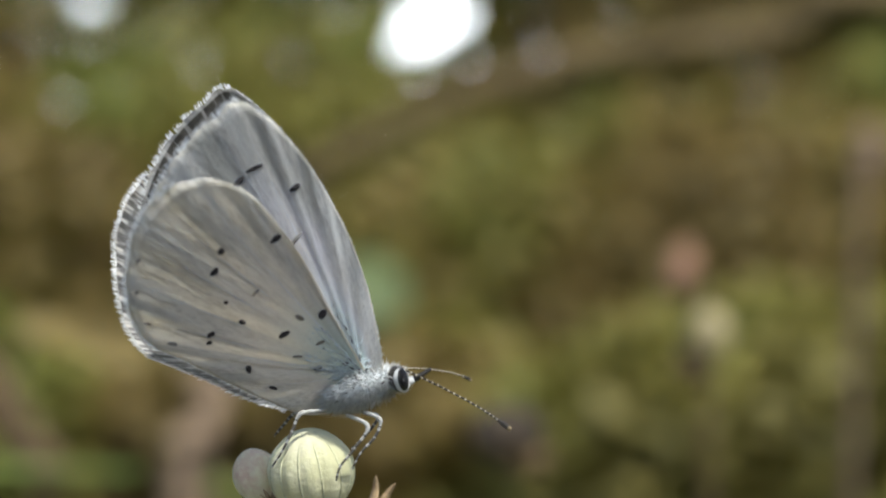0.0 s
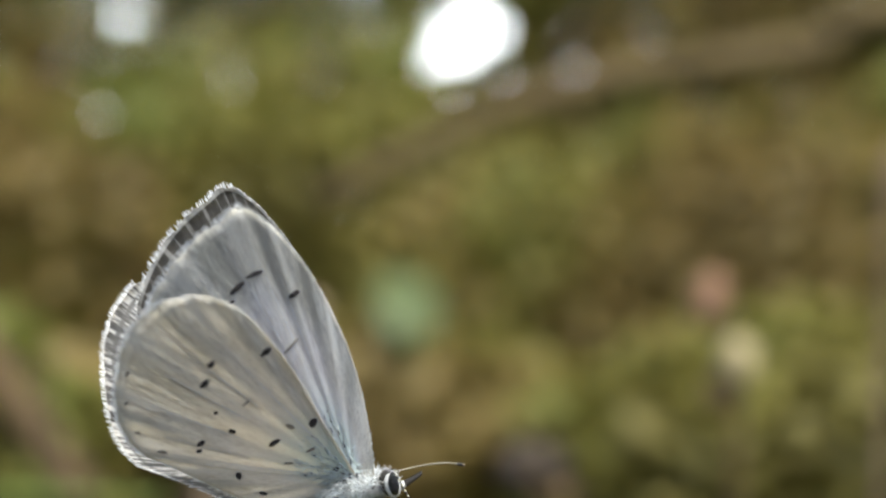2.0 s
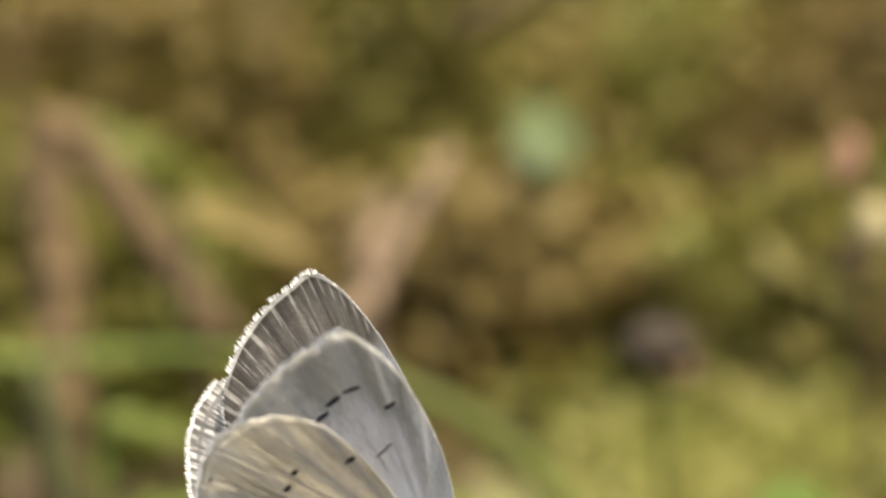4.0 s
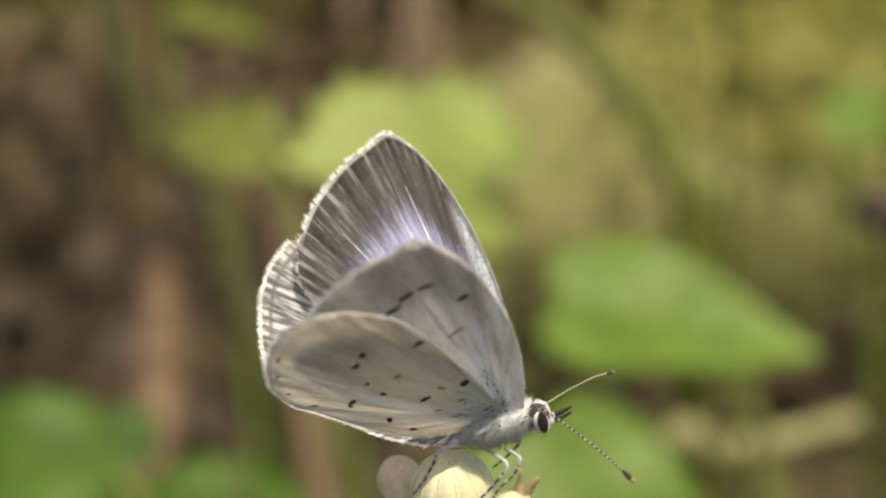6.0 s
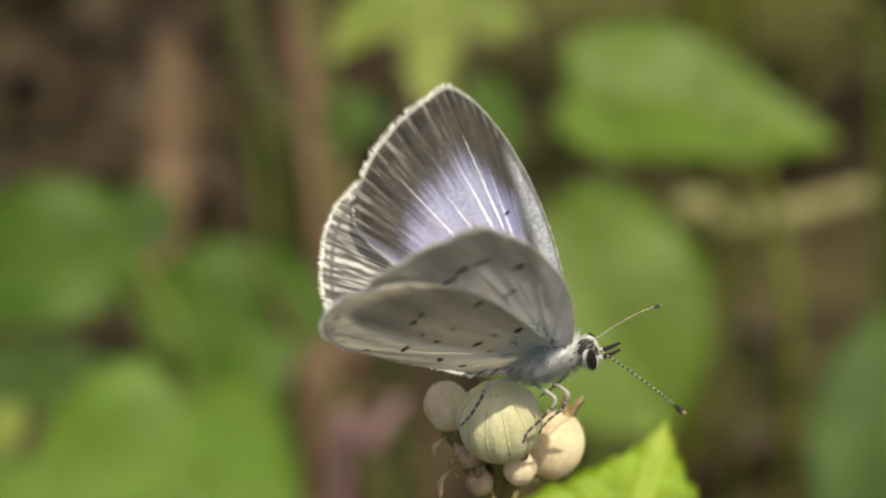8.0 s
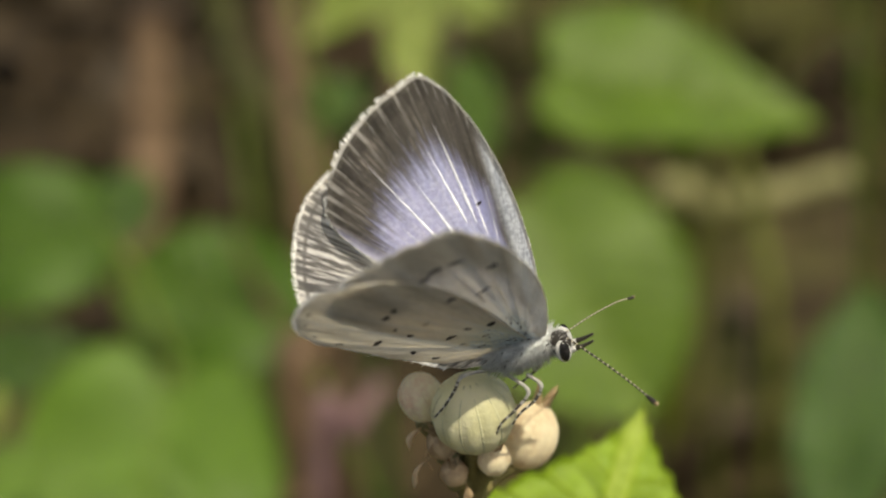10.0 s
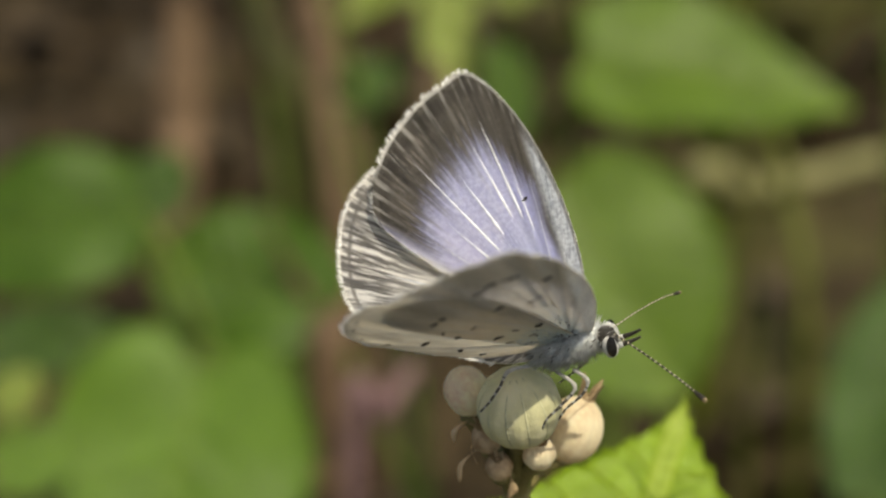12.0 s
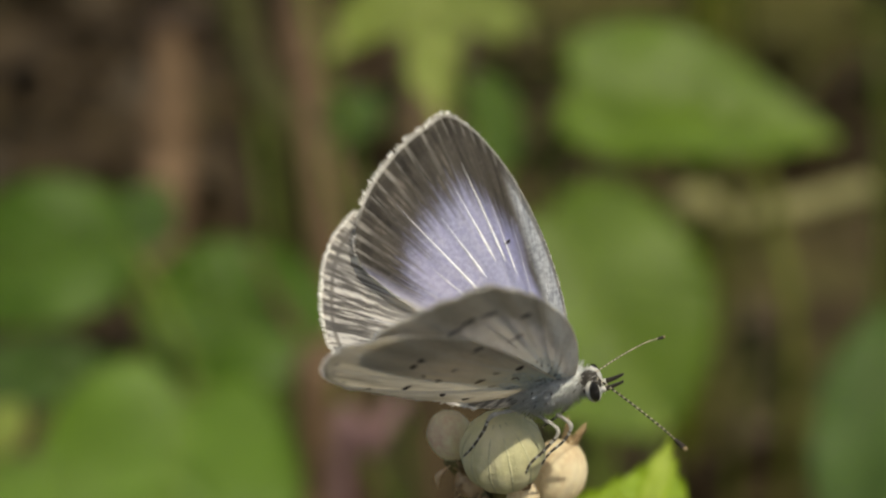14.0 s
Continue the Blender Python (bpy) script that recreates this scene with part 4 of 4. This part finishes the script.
HIND_SPOTS = [(-4.95, 8.81, 0.22, 0.16, 35), (-5.44, 7.79, 0.28, 0.15, 35), (-5.31, 6.06, 0.12, 0.1, 0), (-4.84, 4.81, 0.2, 0.12, -40), (-3.1, 3.61, 0.25, 0.15, 15), (-6.33, 4.51, 0.22, 0.14, 15),
              (-6.5, 4.05, 0.16, 0.11, 0), (-5.09, 2.12, 0.14, 0.24, 10), (-4.2, 0.8, 0.24, 0.1, -35), (-2.39, 8.76, 0.27, 0.17, 25), (-1.1, 4.1, 0.18, 0.27, -35)]
FORE_BARS = [(-0.75, 7.85, 0.50, 0.07, 30)]
HIND_BARS = [(-3.75, 6.3, 0.42, 0.06, 30), (-2.2, 4.3, 0.10, 0.26, 40), (-1.5, 2.6, 0.24, 0.08, 10), (-2.7, 2.2, 0.22, 0.07, -20), (-8.9, 5.6, 0.22, 0.08, -25), (-9.0, 7.4, 0.16, 0.08, 10), (-8.6, 9.1, 0.16, 0.08, 40), (-8.1, 4.3, 0.22, 0.09, -30)]
near_fore = build_wing("near_forewing", "silver-grey underside, violet-blue upper side with a dark border", FORE, 1, -4.2, [UNDER_FORE, UPPER_FORE], FORE_VEINS, FORE_SPOTS, FORE_BARS, (0.03, 0.84))
near_hind = build_wing("near_hindwing", "silver-grey underside with small black dots", HIND, 1, -5.2, [UNDER_HIND, UPPER_HIND], HIND_VEINS, HIND_SPOTS, HIND_BARS, (0.34, 0.9))
far_fore = build_wing("far_forewing", "violet-blue upper side with a broad brown-black border", FORE, -1, -0.5, [UNDER_FORE, UPPER_FORE], FORE_VEINS, (), [(-0.1, 7.3, 0.4, 0.09, 25)], (0.03, 0.96))
far_hind = build_wing("far_hindwing", "pale blue upper side with brown streaks and white fringe", HIND_SHORT, -1, -0.8, [UNDER_HIND, UPPER_HIND], HIND_VEINS, (), (), (0.34, 0.9))


def fur(name, count, where, long, mat, parent, seed, thick=0.02):
    """Tapered hairs; where(rnd) gives a root and a way."""
    rf = random.Random(seed)
    vv, ff = [], []
    for k in range(count):
        root, way = where(rf)
        way = (way.normalized() * max(1.0, min(2.5, way.length)) + Vector((rf.uniform(-0.5, 0.5), rf.uniform(-0.5, 0.5), rf.uniform(-0.5, 0.5))) * 0.8).normalized()
        side = way.orthogonal().normalized() * thick * MM
        tip = root + way * long * MM * rf.uniform(0.5, 1.2)
        o = len(vv)
        vv += [root - side, root + side, root + way.cross(side), tip]
        ff += [(o, o + 1, o + 3), (o + 1, o + 2, o + 3), (o + 2, o, o + 3)]
    return tagged(part(name, mesh_of(name, vv, ff, mat), parent), kind="stuff")


def root_fur(wing, outline, side, camber, count, seed, low, high):
    """Pale hairs and a few dark flecks that lie outwards over the root of a wing's underside."""
    place = wing_surface(outline, side, camber)

    def lying(rf):
        v, u = rf.uniform(low, high), 0.01 + 0.24 * rf.random() ** 1.4
        a, b = place(v, u, 0.03), place(v + rf.uniform(-0.02, 0.02), u + 0.06, 0.04)
        return a, (b - a).normalized() * 3
    fur("root_fur", count, lying, 0.55, ROOT_FUR, wing, seed, 0.026)
    fur("dark_fleck", 16, lying, 0.36, SPOT, wing, seed + 1, 0.055)


root_fur(near_hind, HIND, 1, -5.2, 420, 31, 0.3, 1.0)
root_fur(near_fore, FORE, 1, -4.2, 220, 33, 0.0, 0.6)


def build_body():
    thorax_at = near(-2.0, 1.25, -0.5)
    thorax = part("thorax", blob((1.8 * MM, 0.95 * MM, 0.72 * MM), SKIN, 24, 16), butterfly, "thorax with pale blue-grey fur", Matrix.Translation(thorax_at))
    def on_thorax(rf):
        d = Vector((rf.gauss(0, 1), rf.gauss(0, 1), rf.gauss(0, 1))).normalized()
        return Vector((d.x * 1.8, d.y * 0.95, d.z * 0.72)) * MM, d + Vector((-0.7, 0, -0.2))
    fur("fur", 2600, on_thorax, 0.62, FUZZ, thorax, 3, 0.034)
    def on_flank(rf):
        x, z = rf.uniform(-1.6, 1.5), rf.uniform(-0.15, 0.55)
        return Vector((x, -1.02 * math.sqrt(max(0.1, 1 - x * x / 4.2 - z * z / 0.7)), z)) * MM, Vector((-0.6, -1, 0.1))
    fur("dark_fleck", 20, on_flank, 0.34, SPOT, thorax, 8, 0.04)
    abdomen = part("abdomen", tube([near(-3.0, 1.5, 0.0), near(-4.4, 1.7, 0.25), near(-5.5, 1.75, 0.55), near(-6.5, 1.8, 0.9)], lambda s: MM * (0.60 - 0.4 * s * s), 22, 12, SKIN), butterfly)
    def on_abdomen(rf):
        f, a = rf.random(), rf.uniform(0, 6.3)
        mid = near(-3.0, 1.5, 0.0).lerp(near(-6.5, 1.8, 0.9), f)
        d = Vector((0, math.cos(a), math.sin(a)))
        return mid + d * MM * (0.58 - 0.4 * f * f), d + Vector((-1.2, 0, 0))
    fur("abdomen_fur", 1100, on_abdomen, 0.5, FUZZ, abdomen, 4, 0.03)
    head_at = near(-0.12, 1.0, 0.0)
    head = part("head", blob((0.52 * MM, 0.80 * MM, 0.66 * MM), DARK_RING, 18, 12), butterfly, "", Matrix.Translation(head_at))
    def on_head(rf):
        d = Vector((rf.gauss(0, 1), rf.gauss(0, 1), rf.gauss(0, 1))).normalized()
        return Vector((d.x * 0.5, d.y * 0.78, d.z * 0.64)) * MM, d
    fur("head_fur", 200, on_head, 0.3, EYE_RIM, head, 5, 0.022)
    for y in (0.30, 1.75):
        at = near(0.05, y, 0.03) - head_at
        rim = part("eye_rim", blob((0.38 * MM, 0.22 * MM, 0.60 * MM), EYE_RIM, 18, 12), head, "white rim of the eye", Matrix.Translation(at + Vector((-0.04, 0, -0.06)) * MM))
        part("eye", blob((0.27 * MM, 0.34 * MM, 0.55 * MM), EYE_BLACK, 20, 14), head, "glossy black eye", Matrix.Translation(at + Vector((0.02, -0.12 if y < 1 else 0.12, 0)) * MM) @ pose(0, 0, 0, 0, 8, 0))
    for y in (0.65, 1.35):
        part("palp", tube([near(0.25, y, -0.2), near(0.7, y, 0.0), near(1.1, y - 0.1, 0.25), near(1.45, y - 0.15, 0.5)], lambda s: MM * (0.17 - 0.11 * s), 10, 7, [EYE_RIM, DARK_RING], lambda s: 1 if s > 0.25 else 0), head, "dark-tipped palp", Matrix.Translation(-head_at))
    # legs reach down to the bud
    routes = [[(-1.7, 0.7, -1.6), (-1.0, 0.2, -1.9), (-1.25, 0.15, -2.7), (-1.95, 0.2, -3.5), (-2.35, 0.35, -4.3)],
              [(-2.6, 0.7, -1.7), (-1.6, 0.1, -2.2), (-2.2, 0.0, -3.2), (-2.9, 0.05, -4.1), (-3.15, 0.25, -4.9)],
              [(-3.6, 0.8, -1.5), (-4.8, 0.3, -1.6), (-5.2, 0.2, -2.4), (-5.7, 0.35, -3.4), (-6.2, 0.6, -4.2)],
              [(-3.8, 1.7, -1.5), (-5.1, 2.6, -1.8), (-5.7, 3.0, -2.4), (-6.2, 3.3, -3.0)],
              [(-1.8, 1.9, -1.7), (-1.1, 2.4, -2.0), (-1.6, 2.6, -2.8), (-2.4, 2.7, -3.6)]]
    for r in routes:
        pts = [near(*p) for p in r]
        part("leg", tube(pts, lambda s: MM * (0.105 - 0.06 * s + (0.025 if 0.2 < s < 0.3 else 0)), 48, 7, [LEG_PALE, LEG_BAND], lambda s: 1 if s > 0.34 and int(s * 25) % 3 > 0 else 0), butterfly, "pale leg with dark-banded foot")


def antenna(name, pale, long=1.0, slim=1.0):
    """Dark and pale rings, and a dark club with a pale tip; it runs along its own x."""
    n = 66
    ring = lambda s: 2 if s > 0.965 else (0 if s > 0.86 or int(s * n) % 3 >= pale else 1)
    return part(name, tube([(0, 0, 0), (2.2 * long * MM, 0, 0.12 * MM), (4.4 * long * MM, 0, 0.1 * MM), (6.0 * long * MM, 0, -0.12 * MM)], lambda s: slim * MM * (0.048 + (0.085 * math.sin(min(1, (s - 0.83) / 0.15) * 2.2) if s > 0.83 else 0)), n, 8, [DARK_RING, PALE_RING, CLUB_TIP], ring), butterfly, "black and white ringed antenna with a club")


build_body()
near_antenna, far_antenna = antenna("near_antenna", 1), antenna("far_antenna", 2, 0.92, 0.68)


# ---------------------------------------------------------------- the flower buds
def bud(name, label, at, radius, tall, mat, tip, lean, ribs=10, sepals=5):
    """A ribbed globe with a short point and dry sepals; its foot is at its origin."""
    ob = thing(name, label, "flower bud", Matrix.Translation(EYE + Vector(at) * MM) @ pose(0, 0, 0, *lean), "flower buds on the stalk")
    shape = lambda a, h: (1 + 0.028 * math.cos(a * ribs)) * (1 - 0.12 * max(0, h) ** 3)
    part("globe", blob((radius * MM, radius * MM, tall * MM), mat, 60, 20, shape), ob)
    for k in range(ribs):
        a = 2 * math.pi * (k + 0.5) / ribs
        line = []
        for j in range(8):
            h = 0.95 - 1.8 * j / 7
            r = math.sqrt(1 - h * h) * radius * 0.965 * (1 - 0.12 * max(0, h) ** 3)
            line.append((r * math.cos(a) * MM, r * math.sin(a) * MM, h * tall * MM))
        part("rib", tube(line, lambda s: (0.030 + 0.03 * math.sin(3.1 * s)) * MM * radius / 2, 14, 6, BUD_RIB if mat is BUD_GREEN else mat), ob)
    for k in range(sepals):
        a = 2 * math.pi * k / sepals + 0.4
        c, s = math.cos(a), math.sin(a)
        vv, ff = [], []
        for j in range(6):
            f = j / 5
            r, z = (0.22 + 0.35 * tip * f * f) * radius, tall * 0.97 + tip * radius * f
            wide = 0.20 * radius * (1 - f) ** 0.7 + 0.01
            for side in (-1, 1):
                for thick in (0, 0.05):
                    vv.append(((r + thick) * c * MM - side * wide * s * MM, (r + thick) * s * MM + side * wide * c * MM, z * MM))
            if j:
                o = 4 * (j - 1)
                ff += [(o, o + 2, o + 6, o + 4), (o + 1, o + 5, o + 7, o + 3), (o, o + 4, o + 5, o + 1), (o + 2, o + 3, o + 7, o + 6)]
        part("sepal", mesh_of("sepal", vv, ff, SEPAL), ob)
    return ob


bud("flower_bud", "pale green striped round bud under the butterfly", (-4.35, 1.9, -4.6), 2.1, 2.15, BUD_GREEN, 0.25, (6, -8, 0), 12, 0)
bud("flower_bud", "cream bud drawn out into dry pointed sepals", (-1.65, 6.0, -8.4), 1.55, 1.85, BUD_CREAM, 0.75, (-8, 24, 20), 8, 4)
bud("flower_bud", "cream and green bud half hidden behind its neighbour", (-7.1, 3.9, -5.05), 1.17, 1.4, BUD_BLUSH, 0.3, (-10, -18, 50), 8, 0)
bud("flower_bud", "small cream bud low on the stalk", (-3.3, 2.2, -7.5), 0.85, 0.95, BUD_CREAM, 0.5, (20, 8, 0), 7, 4)
bud("flower_bud", "small browned bud with withered sepals", (-6.0, 2.6, -7.0), 0.75, 0.95, BUD_TAN, 0.9, (10, -25, 30), 6, 5)
bud("flower_bud", "small browned bud with withered sepals", (-5.3, 2.0, -8.3), 0.7, 0.85, BUD_TAN, 0.8, (30, -10, 10), 6, 5)
stalk = thing("flower_stalk", "green flower stalk that carries the round buds", "stalk", Matrix.Translation((-0.0045, 0.004, 0)), me=tube([(0, 0.004, -0.03), (0.004, 0.003, 0.1), (0.001, 0.001, 0.22), (0, 0, 0.292)], lambda s: 0.0011 - 0.0004 * s, 40, 10, STALK_DULL))
for tip in ((-4.35, 1.9, -6.4), (-1.8, 5.9, -10.1), (-7.1, 3.9, -6.4), (-3.3, 2.3, -8.3), (-5.9, 2.7, -7.8), (-5.3, 2.1, -9.0)):
    a, b = Vector((-0.0045, 0.004, 0.2915)), EYE + Vector(tip) * MM
    part("twig", tube([a - Vector((0, 0, 0.003)), a.lerp(b, 0.5) + Vector((0, 0, -0.0008)), b], lambda s: 0.00045, 8, 7, STALK_DULL), stalk, "", Matrix.Translation((0.0045, -0.004, 0)))


# withered petals that still cling between the buds
for k, (a, b, c) in enumerate([((-6.0, 2.3, -6.4), (-6.7, 1.8, -7.1), (-6.4, 1.6, -7.9)), ((-6.3, 2.4, -7.4), (-7.2, 1.9, -8.2), (-7.3, 1.8, -9.2)), ((-5.0, 2.0, -8.3), (-4.5, 1.5, -9.0), (-4.8, 1.4, -9.9)), ((-7.0, 3.2, -6.4), (-7.6, 2.8, -6.8), (-7.6, 2.7, -7.5))]):
    line = spline([Vector(p) for p in (a, b, c)], 12)
    vv, ff = [], []
    for q, p in enumerate(line):
        wide = (0.17 + 0.06 * (k % 3)) * math.sin(0.25 + 2.7 * q / 12)
        twist = 0.5 * k + 0.22 * q
        across = Vector((math.cos(twist), math.sin(twist) * 0.6, 0.3 * math.sin(twist))) * wide
        lift = Vector((0, -0.06, 0.03))
        vv += [(p - across) * MM, (p + lift * 2) * MM, (p + across) * MM, (p - across + lift) * MM, (p + lift * 3) * MM, (p + across + lift) * MM]
        if q:
            o = 6 * (q - 1)
            ff += [(o, o + 1, o + 7, o + 6), (o + 1, o + 2, o + 8, o + 7), (o + 3, o + 9, o + 10, o + 4), (o + 4, o + 10, o + 11, o + 5), (o, o + 6, o + 9, o + 3), (o + 2, o + 5, o + 11, o + 8)]
    thing("withered_petal", "curled pinkish-brown withered petal clinging between buds", "petal", Matrix.Translation(EYE), "withered petals", mesh_of("withered_petal", vv, ff, BUD_TAN if k % 2 else SEPAL))


# ---------------------------------------------------------------- what moves
WING_ROWS = [  # seconds; near hindwing, near forewing, far forewing, far hindwing: degrees from upright; then their turns in the wing's plane
    (0, 26.9, 16.6, 3.0, 9.0, 0.7, -3.6, -2.0, -1.5), (1, 28.3, 17.2, 4.0, 11.5, 0.65, -2.4, 1.4, -2.0), (2, 29.6, 18.6, 5.3, 14.0, 0.6, -1.2, 0.5, -2.5),
    (2.2, 30.1, 19.2, 6.2, 14.9, 0.55, -1.05, 0.5, -2.73), (4.3, 36.0, 29.9, 23.7, 33.0, 0.06, 0.49, 0.77, -5.18), (4.5, 36.4, 30.5, 25.0, 34.4, 0.02, 0.63, 0.83, -5.42),
    (5, 37.1, 31.9, 30.7, 40.0, -0.1, 1.0, 1.0, -6.0), (5.5, 38.8, 33.9, 36.0, 43.7, 0.0, 0.87, 1.1, -5.83), (6, 37.5, 33.0, 37.4, 43.8, 0.1, 0.73, 1.2, -5.67),
    (6.5, 39.5, 35.0, 43.7, 49.0, 0.2, 0.6, 1.3, -5.5), (7.5, 41.3, 37.1, 48.2, 55.2, 1.2, 0.7, 0.9, -3.4), (8, 40.8, 37.0, 52.5, 59.0, 1.6, 0.2, 1.5, -2.8),
    (10.5, 42.5, 39.7, 51.3, 58.2, 1.27, 0.03, 1.08, -2.97), (11, 43.4, 40.7, 53.0, 60.0, 1.2, 0.0, 1.0, -3.0), (12, 45.1, 43.1, 52.3, 58.7, 0.13, 0.0, 0.53, -3.8),
    (12.5, 46.6, 45.2, 51.8, 58.0, -0.4, 0.0, 0.3, -4.2), (13, 45.2, 43.5, 51.8, 58.0, -0.4, 0.0, 0.3, -4.2), (14, 43.2, 40.6, 51.5, 57.5, -0.4, 0.0, 0.7, -3.8),
]
NEAR_ANTENNA = [(0, 40.0, -40.5), (0.3, 49.0, -42.0), (0.5, 50.4, -43.4), (1, 58.5, -55.0), (1.5, 66.8, -83.7), (2, 63.1, -77.2), (4.3, 45.0, -59.9), (5, 36.7, -60.0), (6, 26.4, -59.2), (7, 23.4, -58.8), (8, 20.5, -57.9), (10.5, 20.0, -58.1), (12.5, 20.1, -57.4), (14, 21.0, -59.4)]
FAR_ANTENNA = [(0, 22.6, 43.3), (0.5, 19.5, 42.9), (1, 16.3, 42.6), (1.5, 14.7, 42.4), (2, 14.7, 42.3), (4.3, 11.9, 42.5), (5, 11.6, 43.8), (6, 12.2, 44.1), (7, 13.4, 44.1), (8, 15.1, 44.7), (10.5, 15.6, 44.6), (12.5, 15.5, 45.3), (14, 16.1, 44.5)]


def motions():
    hinge = 0.36 * MM
    turn = lambda degrees: pose(0, 0, 0, 0, degrees, 0)
    for wing, at, tilt, spin in ((near_hind, -hinge, 1, 5), (near_fore, -hinge, 2, 6), (far_fore, hinge, 3, 7), (far_hind, hinge, 4, 8)):
        walk(wing, [(r[0], pose(0, at, 0, r[tilt] if at < 0 else -r[tilt]) @ turn(r[spin])) for r in WING_ROWS])
    for ob, base, rows in ((near_antenna, near(0.2, 0.75, 0.45), NEAR_ANTENNA), (far_antenna, near(0.15, 1.3, 0.5), FAR_ANTENNA)):
        walk(ob, [(t, pose(*base, 0, ry, rz)) for t, ry, rz in rows])


motions()
